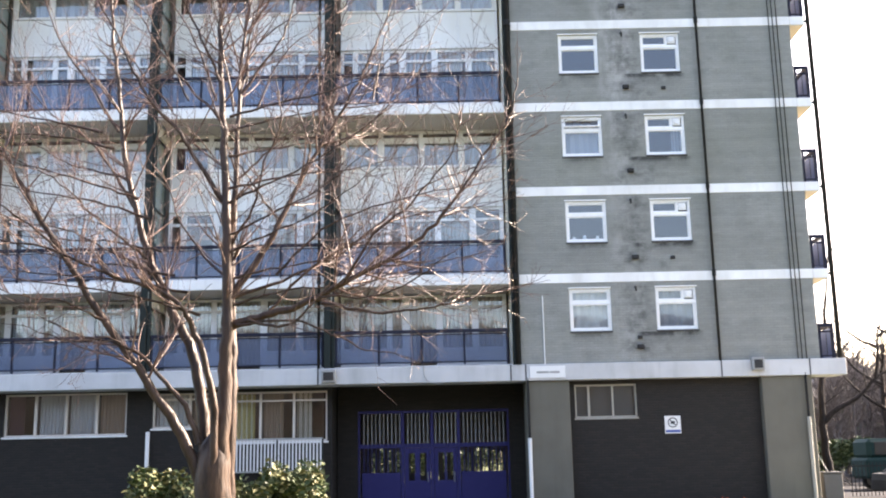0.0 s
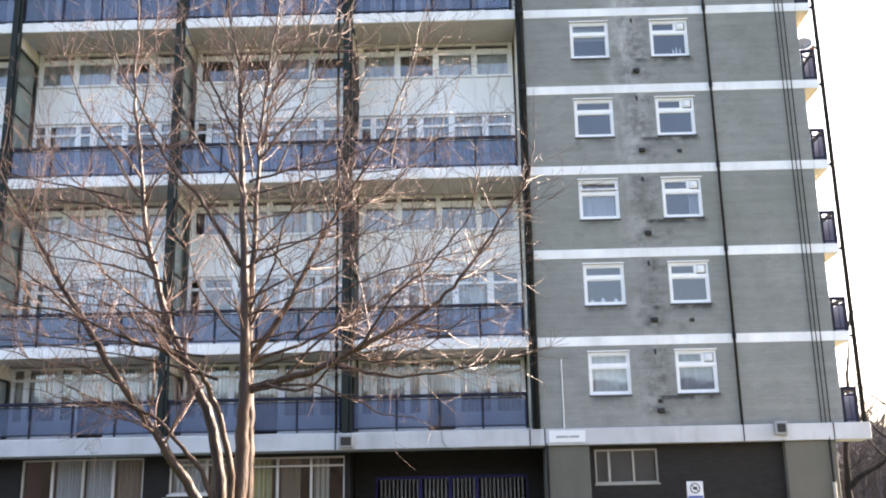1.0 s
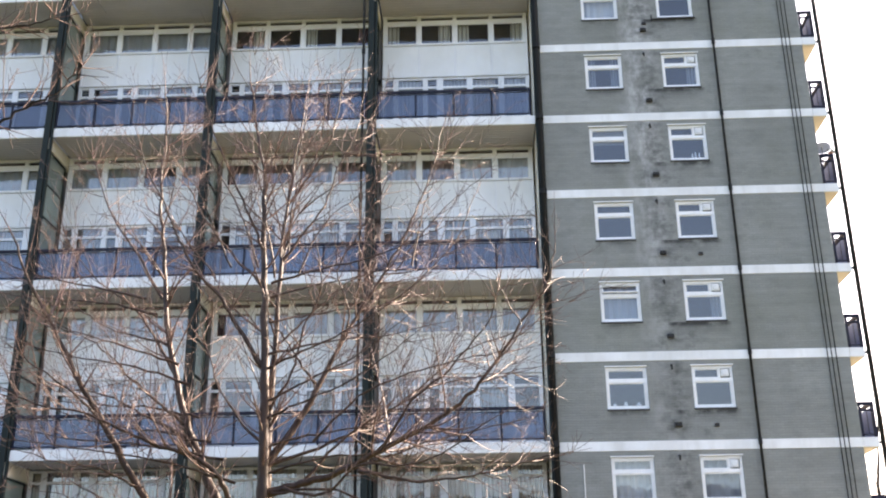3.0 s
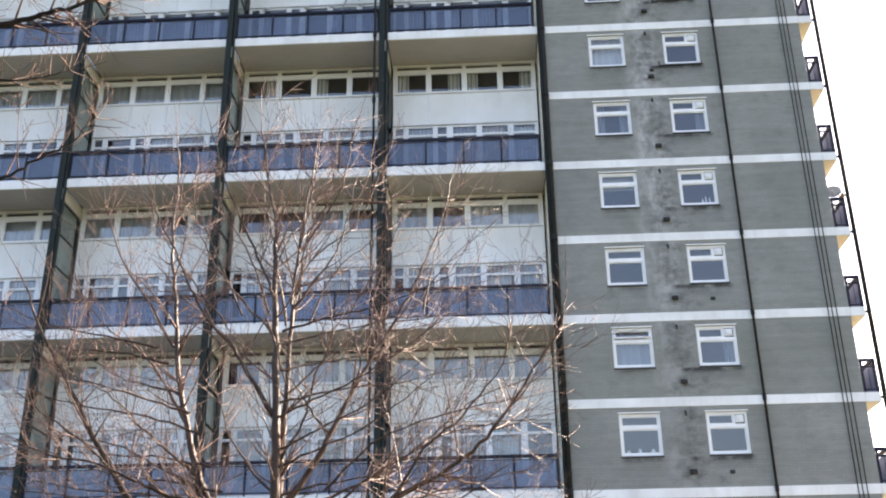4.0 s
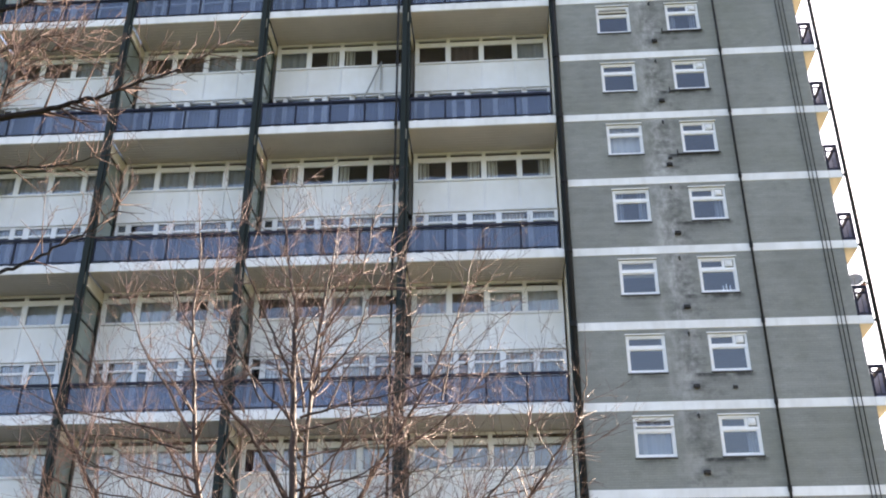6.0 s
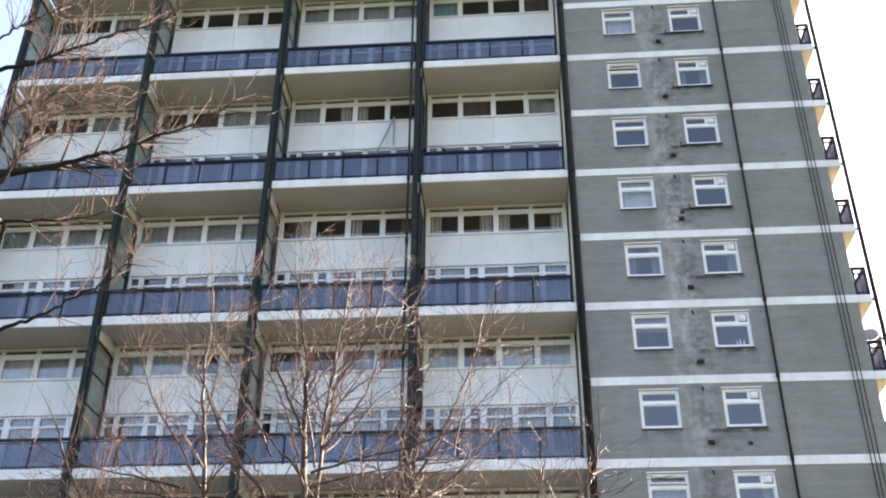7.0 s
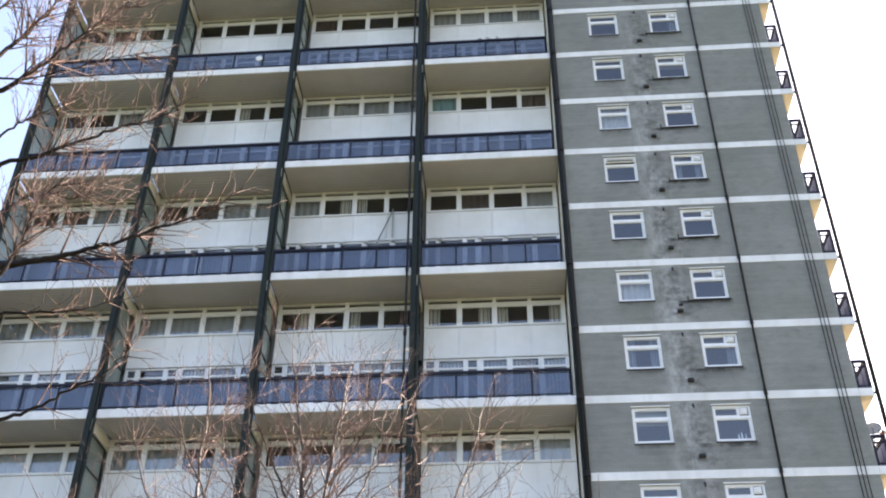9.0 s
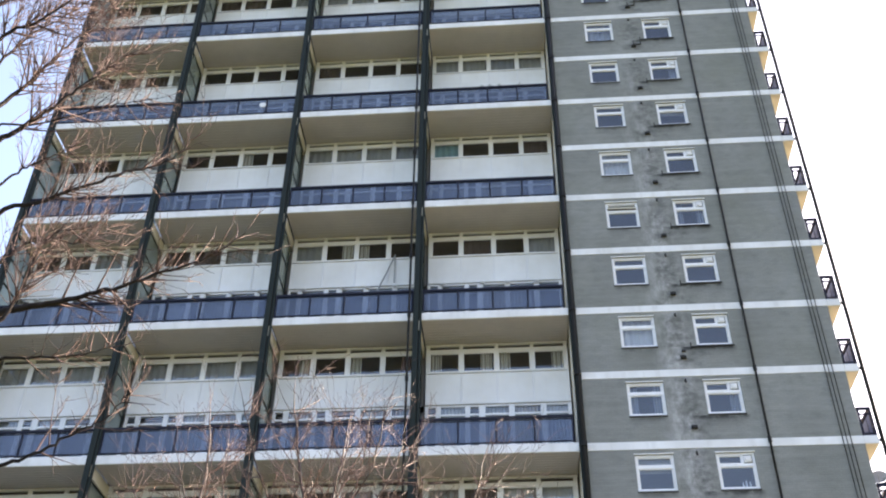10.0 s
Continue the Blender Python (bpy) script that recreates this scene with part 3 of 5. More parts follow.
part("wall", pierced(-18.6, -2.64, 0, 3.898, GF, GF + 0.3, [WL, WM1, WM2, (-17.4, -13.9, 2.44, 3.74)]), M_DARKBRICK, tower, "dark brown brick ground floor wall")
part("wall", pierced(4.31, 9.84, 0, zf0 - 0.004, GR, GR + 0.3, [WR]), M_DARKBRICK, tower, "dark brown brick ground floor wall")
part("pillar", Geo().block(3.05, 4.3, 0.0, GF + 0.3, 0, zf0 - 0.004, 0.02), M_CONC, tower, "grey concrete pillar")
part("pillar", Geo().block(9.85, 11.3, 0.0, GF + 0.3, 0, zf0 - 0.004, 0.02), M_CONC, tower, "grey concrete pillar")
part("wall", Geo().box(10.8, 11.08, GF + 0.31, BACK, 0, 3.898), M_DARKBRICK, tower)
part("wall", Geo().box(-2.9, -2.64, GF + 0.31, 6.0, 0, 3.898), M_DARKBRICK, tower)
part("wall", Geo().box(3.2, 3.45, GF + 0.31, 6.0, 0, 3.898), M_DARKBRICK, tower)
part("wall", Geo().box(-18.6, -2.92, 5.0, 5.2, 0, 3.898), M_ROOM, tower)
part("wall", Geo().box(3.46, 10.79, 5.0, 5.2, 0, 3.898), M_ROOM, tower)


def strip_window(x0, x1, z0, z1, lights, drapes, transom=True, y=GF):
    """A strip of lights in the ground floor wall with the drapes hung behind them."""
    w, h, e = x1 - x0, z1 - z0, 0.05
    step = w / lights
    cells = []
    for i in range(lights):
        p, q = i * step + (e if i == 0 else e / 2 + 0.01), (i + 1) * step - (e if i == lights - 1 else e / 2 + 0.01)
        cells += [(p, q, e, h * 0.8), (p, q, h * 0.8 + 0.05, h - e)] if transom else [(p, q, e, h - e)]
    f = pierced(0, w, 0, h, 0, 0.1, cells)
    win = part("window", f, M_OFFWHITE, tower, "white framed ground floor window strip", (x0, y + 0.06, z0))
    part("sill", Geo().block(-0.04, w + 0.04, -0.1, 0.05, -0.06, -0.003, 0.008), M_BAND, win)
    for i in range(lights):
        part("pane", Geo().box(i * step + 0.04, (i + 1) * step - 0.04, 0.05, 0.058, 0.04, h - 0.04), M_PANE, win).visible_shadow = False
        if drapes:
            m, wide = drapes[i]
            part("curtain", drape(step * wide, h - 0.1, 7, 0.03), m, win, "", (i * step + 0.06, 0.22, h - 0.05))
    return win


strip_window(*WL, 4, ((M_PLUM, 0.5), (M_NET, 0.8), (M_NET, 0.85), (M_TAN, 0.85)), False)
strip_window(-17.4, -13.9, 2.44, 3.74, 4, ((M_TAN, 0.8), (M_NET, 0.5), (M_NET, 0.8), (M_TAN, 0.6)))
strip_window(*WM1, 2, ((M_NET, 0.9), (M_TAN, 0.8)))
# The ochre curtain's colour also carries yellow reflections in the glass.
strip_window(*WM2, 3, ((M_OCHRE, 0.75), (M_TAN, 0.6), (M_STRIPE, 0.45)))
x0, x1, z0, z1 = WR
wr = part("window", pierced(0, x1 - x0, 0, z1 - z0, 0, 0.08, [(0.05, 0.38, 0.05, 0.91), (0.44, 1.08, 0.05, 0.91), (1.13, 1.75, 0.05, 0.91)]), M_BEIGE, tower, "cream framed ground floor window", (x0, GR + 0.06, z0))
for p, q in ((0.05, 0.38), (0.44, 1.08), (1.13, 1.75)):
    part("pane", Geo().box(p - 0.01, q + 0.01, 0.03, 0.038, 0.04, 0.92), M_PANE, wr).visible_shadow = False
part("sill", Geo().block(-0.03, x1 - x0 + 0.03, -0.08, 0.05, -0.05, -0.003, 0.008), M_BEIGE, wr)
# Grey sheet hung behind the panes in place of their pale reflection.
part("blind", drape(1.66, 0.86, 1, 0.006), M_PANEGREY, wr, "", (0.06, 0.14, 0.92))
part("wall", Geo().box(4.32, 9.83, 1.6, 1.7, 0, zf0 - 0.01), M_ROOM, tower)

# blue entrance screen and doors in the recess
entrance = part("entrance_screen", pierced(-2.6, 3.18, 0, 3.89, 2.0, 2.2, [(-1.98, 2.64, 0, 3.11)]), M_DARKBRICK, tower, "dark entrance recess with blue barred screen")
posts = (-1.97, -0.62, 0.28, 1.09, 2.63)
cells = []
for p, q in zip(posts, posts[1:]):
    cells += [(p + 0.05, q - 0.05, 0.12, 1.98), (p + 0.05, q - 0.05, 2.1, 3.02)]
fr = pierced(-1.97, 2.63, 0.0, 3.1, 2.03, 2.13, cells)
part("gate_frame", fr, M_BLUEMETAL, entrance, "deep blue painted steel frame")
part("kick_panel", Geo().block(-1.86, -0.68, 2.05, 2.11, 0.13, 1.25, 0.01), M_BLUEMETAL, entrance)
part("kick_panel", Geo().block(1.15, 2.52, 2.05, 2.11, 0.13, 1.25, 0.01), M_BLUEMETAL, entrance)
BAR = Geo().rod((0, 2.07, 2.1), (0, 2.07, 3.02), 0.018, 6).mesh("bar", M_DULL)
BAR_LOW = Geo().rod((0, 2.07, 1.25), (0, 2.07, 1.98), 0.016, 6).mesh("bar", M_BLUEMETAL)
for j in range(36):
    x = -1.8 + j * 0.122
    if min(abs(x - c) for c in (-0.62, 0.28, 1.09)) > 0.06:
        place("bar", BAR, entrance, (x, 0, 0))
        if x < -0.68 or x > 1.15:
            place("bar", BAR_LOW, entrance, (x, 0, 0))
for a, b in ((-0.56, 0.22), (0.34, 1.03)):
    w = b - a
    leaf = part("door", pierced(a, b, 0.13, 1.97, 2.05, 2.1, [(a + 0.12, a + 0.31, 1.0, 1.82), (b - 0.31, b - 0.12, 1.0, 1.82)]), M_BLUEMETAL, entrance, "deep blue steel entrance door")
    part("handle", Geo().rod((b - 0.08, 2.0, 0.95), (b - 0.08, 2.0, 1.25), 0.014), M_GREY, leaf)
# Uneven slots invented to read as streaks of daylight behind the bars.
slots = [(-1.85 + 0.27 * j, -1.85 + 0.27 * j + 0.13 + 0.03 * (j * 5 % 4), 0.9 + 0.1 * (j * 3 % 4), 1.84 + 0.06 * (j * 7 % 4)) for j in range(17)]
part("wall", pierced(-2.6, 3.19, 0, 3.89, 5.8, 6.0, slots), M_ROOM, tower, "lobby wall with made-up slots that show as bits of light")
part("wall", Geo().box(-18.6, -3.0, BACK + 0.004, BACK + 0.3, 0, 3.99), M_DARKBRICK, tower)
part("wall", Geo().box(3.5, 11.08, BACK + 0.004, BACK + 0.3, 0, 3.99), M_DARKBRICK, tower)

# ---- pipes, cables and fittings on the front ----
def pipe(x, y, z0, z1, r, collars, label, category, material=M_BLACK):
    p = thing("drainpipe" if collars else "cable", label, category, (x, y, z0))
    part("pipe", Geo().rod((0, 0, 0), (0, 0, z1 - z0), r, 10), material, p, "", (0, 0, 0), True)
    for k in range(1, LEVELS + 1):
        z = floor_top(k) - 0.14
        if collars and z0 < z < z1:
            part("collar", Geo().rod((0, 0, z - z0 - 0.09), (0, 0, z - z0 + 0.09), r * 1.55, 10), material, p)
            part("bracket", Geo().box(-r, r, 0, abs(y) + 0.02, z - z0 - 0.025, z - z0 + 0.025), material, p)
    return p


pipe(2.84, -0.1, 4.254, top + 0.9, 0.075, True, "black rainwater pipe where brick meets balconies", "drainpipe")
pipe(-2.93, -0.1, 4.254, top + 0.9, 0.04, True, "thin black rainwater pipe beside a steel column", "drainpipe")
pipe(8.69, -0.07, 4.254, top + 0.9, 0.038, True, "thin black rainwater pipe on grey brick", "drainpipe")
for x in (10.95, 11.07, 11.2):
    pipe(x, -0.04, 4.254, top + 0.9, 0.013, False, "black cable clipped to the grey brick wall", "cable")
end_pole = pipe(END + 0.6, 0.06, 4.25, top + 0.9, 0.068, False, "tall black pole beside the side balconies", "pole")
end_pole.name = "pole"
for k in range(1, LEVELS):
    part("bracket", Geo().box(-0.16, -0.03, -0.03, 0.03, band_top(k) - 4.43, band_top(k) - 4.35), M_BLACK, end_pole)
conduit = thing("conduit", "thin pale conduit running up the grey brick", "conduit", (3.62, -0.03, 4.25))
part("pipe", Geo().rod((0, 0, 0), (0, 0, 2.0), 0.016), M_WHITE, conduit)

for k in range(LEVELS):
    z = 5.12 + STOREY * k
    vent = thing("wall_vent", "sooty vent terminal on the grey brick wall", "vent", (6.42, 0, z - 0.42), "wall vents")
    part("cowl", Geo().block(-0.1, 0.1, -0.09, 0.0, -0.06, 0.07, 0.02), M_SOOT, vent)
    part("spigot", Geo().rod((0.0, -0.12, 0.0), (0.0, -0.06, 0.0), 0.05, 10), M_SOOT, vent)
    for dx, dz in {0: ((0.0, -0.14),), 1: ((1.1, -0.44),), 3: ((1.15, -0.46),), 6: ((0.05, -0.15),)}.get(k, ()):
        grille = thing("wall_vent", "small sooty vent grille on the grey brick wall", "vent", (6.42 + dx, 0, z + dz), "wall vents")
        part("cowl", Geo().block(-0.07, 0.07, -0.05, 0.0, -0.05, 0.05, 0.015), M_SOOT, grille)
    flue = thing("overflow_pipe", "small dark overflow pipe on the grey brick wall", "pipe", (6.36, 0, z + 1.34), "overflow pipes")
    part("stub", Geo().tube([(0, 0, 0), (0, -0.09, 0), (0, -0.12, -0.03), (0, -0.12, -0.14)], [0.03, 0.03, 0.03, 0.028], 8), M_SOOT, flue)
    if k >= 6:
        waste = thing("waste_pipe", "thin dark waste pipe below a window", "pipe", (6.74, -0.03, z), "waste pipes")
        run = Geo().rod((0, 0, 0), (1.45, 0, 0.02), 0.02, 6).rod((0, 0, -0.08), (0, 0, 0.16), 0.02, 6)
        if k in (12, 13):
            run.rod((-0.3, 0, -0.3), (-0.3, 0, -0.08), 0.02, 6).rod((-0.3, 0, -0.3), (0, 0, -0.3), 0.02, 6).rod((0, 0, -0.3), (0, 0, 0), 0.02, 6)
        part("pipe", run, M_SOOT, waste)


M_DARKLENS = plain("dark_lens", (0.03, 0.03, 0.03), 0.25)


def floodlight(x, z, w):
    fl = thing("floodlight", "grey square floodlight on the white canopy edge", "light", (x, -0.1, z), "floodlights")
    part("housing", Geo().block(-w / 2, w / 2, -0.16, 0.0, 0, 0.38, 0.02), M_GREY, fl)
    part("lens", Geo().block(-w / 2 + 0.06, w / 2 - 0.06, -0.175, -0.161, 0.06, 0.3, 0.005), M_DARKLENS, fl)


floodlight(9.73, 3.94, 0.36)
floodlight(-2.63, 3.83, 0.42)
name_sign = thing("sign", "white plate with one line of illegible lettering", "sign", (3.16, -0.105, 3.85))
part("plate", Geo().block(0, 1.03, -0.03, 0, 0, 0.34, 0.006), M_WHITE, name_sign)
part("lettering", Geo().box(0.2, 0.55, -0.034, -0.031, 0.13, 0.19).box(0.58, 0.86, -0.034, -0.031, 0.13, 0.19), M_GREY, name_sign)
ban = thing("sign", "white prohibition sign with a barred ring on dark brick", "sign", (7.03, GR - 0.004, 2.21))
part("plate", Geo().block(0, 0.46, -0.02, 0, 0, 0.5, 0.005), M_WHITE, ban)
ring = Geo()
ring.tube([(0.23 + 0.13 * math.cos(a), -0.024, 0.31 + 0.13 * math.sin(a)) for a in [2 * math.pi * i / 24 for i in range(25)]], [0.014] * 25, 6)
ring.rod((0.14, -0.024, 0.4), (0.32, -0.024, 0.22), 0.014, 6)
ring.box(0.17, 0.29, -0.026, -0.021, 0.27, 0.35)
part("symbol", ring, M_INK, ban)
part("strip", Geo().box(0.02, 0.44, -0.024, -0.021, 0.03, 0.1), M_SIGNBLUE, ban)
cable = thing("cable", "loose pale cable sagging below the canopy", "cable", (0.1, -0.12, 3.95))
part("lead", Geo().tube([(0, 0, 0.35), (0.02, 0, 0.0), (0.15, 0, -0.16), (0.4, 0, -0.2), (0.75, 0.1, -0.1)], [0.012] * 5, 6), M_GREY, cable)

# ground floor railing, posts and service box
railing = thing("railing", "pale vertical bar railing before the dark brick wall", "railing", (-5.53, 0.5, -0.06))
part("top_rail", Geo().box(0, 2.65, -0.02, 0.02, 2.32, 2.37), M_GREY, railing)
part("bottom_rail", Geo().box(0, 2.65, -0.02, 0.02, 1.4, 1.45), M_GREY, railing)
RB = Geo().box(-0.02, 0.02, -0.012, 0.012, 1.45, 2.32).mesh("bar", M_WHITE)
for j in range(26):
    place("bar", RB, railing, (0.06 + j * 0.1015, 0, 0))
for x in (0.0, 1.3, 2.62):
    part("post", Geo().box(x, x + 0.05, 0.024, 0.07, 0, 2.36), M_STEEL, railing)
wpost = thing("post", "white painted post against the dark wall", "post", (-8.0, 0.6, 0))
part("shaft", Geo().block(-0.05, 0.05, -0.05, 0.05, 0, 2.57, 0.01), M_WHITE, wpost)
for x, zt in ((3.1, 2.15), (11.1, 2.6)):
    dp = thing("drainpipe", "pale lower length of pipe on a concrete pillar", "drainpipe", (x, -0.07, 0), "pale pipes")
    part("pipe", Geo().rod((0, 0, 0), (0, 0, zt), 0.055, 10), M_WHITE if x < 5 else M_BEIGE, dp)
    part("upper_pipe", Geo().rod((0, 0, zt), (0, 0, 3.86), 0.035, 8), M_BLACK, dp)
M_BOX = plain("box_paint", (0.11, 0.105, 0.1), 0.6)
box = thing("service_box", "grey metal service box standing by the corner", "box", (11.6, 0.6, -0.1))
part("cabinet", Geo().block(0, 0.55, 0, 0.5, 0, 1.08, 0.02), M_BOX, box)
part("lid", Geo().block(-0.03, 0.58, -0.03, 0.53, 1.085, 1.13, 0.01), M_BOX, box)
part("stay", Geo().rod((-0.35, 0.2, 2.3), (0.2, 0.2, 1.13), 0.015), M_GREY, box)

# satellite dish on a side balcony
dish = thing("satellite_dish", "pale grey satellite dish on a balcony rail", "satellite dish", (11.82, 0.3, band_top(4) + 1.03))
part("mast", Geo().rod((0, 0, -0.3), (0, 0, 0.28), 0.02), M_GREY, dish)
bowl = Geo()
tilt = Euler((radians(68), 0, radians(-20))).to_matrix()
for r in range(5):
    for j in range(20):
        a = 2 * math.pi * j / 20
        rr = 0.27 * r / 4
        bowl.v.append(tuple(tilt @ Vector((rr * math.cos(a), rr * math.sin(a), 0.9 * rr * rr)) + Vector((0, -0.05, 0.28))))
for r in range(4):
    for j in range(20):
        q = (j + 1) % 20
        bowl.f.append((r * 20 + j, r * 20 + q, r * 20 + 20 + q, r * 20 + 20 + j))
part("bowl", bowl, plain("dish_grey", (0.3, 0.3, 0.31), 0.6), dish, "", (0, 0, 0), True)
part("arm", Geo().rod((0, -0.05, 0.06), (-0.12, -0.36, 0.24), 0.012), M_GREY, dish)


# ---- trees ----
def bark_material(name, light, dark, rough=0.5, spec=0.35):
    n = Nodes(name)
    col = n.ramp(n.noise(9, 6, (1, 1, 0.25)), [(0.3, dark), (0.7, light)])
    col = n.mix(n.math("MULTIPLY", n.ramp(n.noise(1.6, 4), [(0.5, (0, 0, 0)), (0.8, (1, 1, 1))]), 0.5), col, [c * 1.3 for c in light])
    n.bump(n.noise(14, 7, (1, 1, 0.25)), 0.03, 0.8)
    return n.done(col, rough, 0.0, spec)


M_BARK = bark_material("red_brown_bark", (0.075, 0.043, 0.029), (0.014, 0.008, 0.006), 0.47, 0.3)
M_TWIG = bark_material("twig_bark", (0.21, 0.13, 0.105), (0.035, 0.02, 0.017), 0.42, 0.35)
M_SIDETWIG = bark_material("brown_twig", (0.15, 0.1, 0.085), (0.03, 0.019, 0.017), 0.6, 0.2)
# Distance haze is put into the woods' colour, paler than the nearer bark.
M_WOODS = bark_material("haze_paled_bark", (0.16, 0.14, 0.135), (0.08, 0.07, 0.068), 0.9, 0.05)
M_FARBARK = bark_material("dark_bark", (0.032, 0.027, 0.025), (0.014, 0.012, 0.012), 0.8, 0.1)


def bend(points, steps, wobble, r):
    """A smooth, slightly crooked line through a few points."""
    pts = [Vector(p) for p in points]
    out = []
    for i in range(len(pts) - 1):
        a, b, c, d = pts[max(i - 1, 0)], pts[i], pts[i + 1], pts[min(i + 2, len(pts) - 1)]
        run = (c - b).length
        for s in range(steps):
            t = s / steps
            ma, mc = (c - a).normalized() * run, (d - b).normalized() * run
            out.append((2 * t ** 3 - 3 * t * t + 1) * b + (t ** 3 - 2 * t * t + t) * ma + (3 * t * t - 2 * t ** 3) * c + (t ** 3 - t * t) * mc)
    out.append(pts[-1])
    return [p + Vector((r.uniform(-1, 1), r.uniform(-1, 1), r.uniform(-1, 1))) * (wobble if 0 < i < len(out) - 1 else 0) for i, p in enumerate(out)]


def sprout(geo, start, way, length, radius, depth, r, least=0.0046):
    """One twig with its side twigs, tapering to nothing."""
    n = max(4, int(length / 0.16))
    p, d = Vector(start), Vector(way).normalized()
    pts, rad = [p.copy()], [radius]
    turn = Vector((r.uniform(-1, 1), r.uniform(-1, 1), r.uniform(-0.3, 1))) * 0.07
    for i in range(n):
        d = (d + turn + Vector((r.uniform(-1, 1), r.uniform(-1, 1), r.uniform(-1, 1))) * 0.055 + Vector((0, 0, 0.03))).normalized()
        p = p + d * (length / n)
        pts.append(p.copy())
        rad.append(max(least * 0.65, radius * (1 - 0.8 * (i + 1) / n)))
    geo.tube(pts, rad, 6 if radius > 0.012 else 4, False)
    if depth <= 0:
        return
    for _ in range(int(1 + length * (2.2 if depth > 1 else 2.6))):
        i = r.randrange(max(1, n // 5), n + 1)
        base = (pts[i] - pts[i - 1]).normalized()
        side = base.orthogonal().normalized()
        side.rotate(Matrix.Rotation(r.uniform(0, 2 * math.pi), 3, base))
        w = base * r.uniform(0.6, 1.1) + side * r.uniform(0.45, 0.85) + Vector((0, 0, 0.1))
        sprout(geo, pts[i], w, max(0.2, length * r.uniform(0.32, 0.66)), max(least, rad[i] * 0.58), depth - 1, r, least)


def limb(wood, twigs, points, r0, r1, r, spread=1.3, density=1.5, depth=2, from_=0.2, toward=None, least=0.0046):
    line = bend(points, 5, 0.02, r)
    n = len(line)
    rad = [r0 + (r1 - r0) * (i / (n - 1)) ** 0.6 for i in range(n)]
    wood.tube(line, rad, 9 if r0 > 0.04 else 7, False)
    total = sum((line[i + 1] - line[i]).length for i in range(n - 1))
    for _ in range(int(total * density)):
        f = r.uniform(from_, 1.0)
        i = min(n - 1, max(1, int(f * (n - 1))))
        base = (line[i] - line[i - 1]).normalized()
        side = base.orthogonal().normalized()
        side.rotate(Matrix.Rotation(r.uniform(0, 2 * math.pi), 3, base))
        w = base * r.uniform(0.4, 0.9) + side * r.uniform(0.7, 1.2) + Vector((0, 0, 0.08))
        if toward:
            w += Vector(toward)
        sprout(twigs, line[i], w, spread * r.uniform(0.4, 1.2) * (1.2 - 0.4 * f), max(least * 2.0, min(0.02, rad[i] * 0.5)), depth, r, least)
    sprout(twigs, line[-1], line[-1] - line[-2], spread * 0.5, r1, depth, r, least)


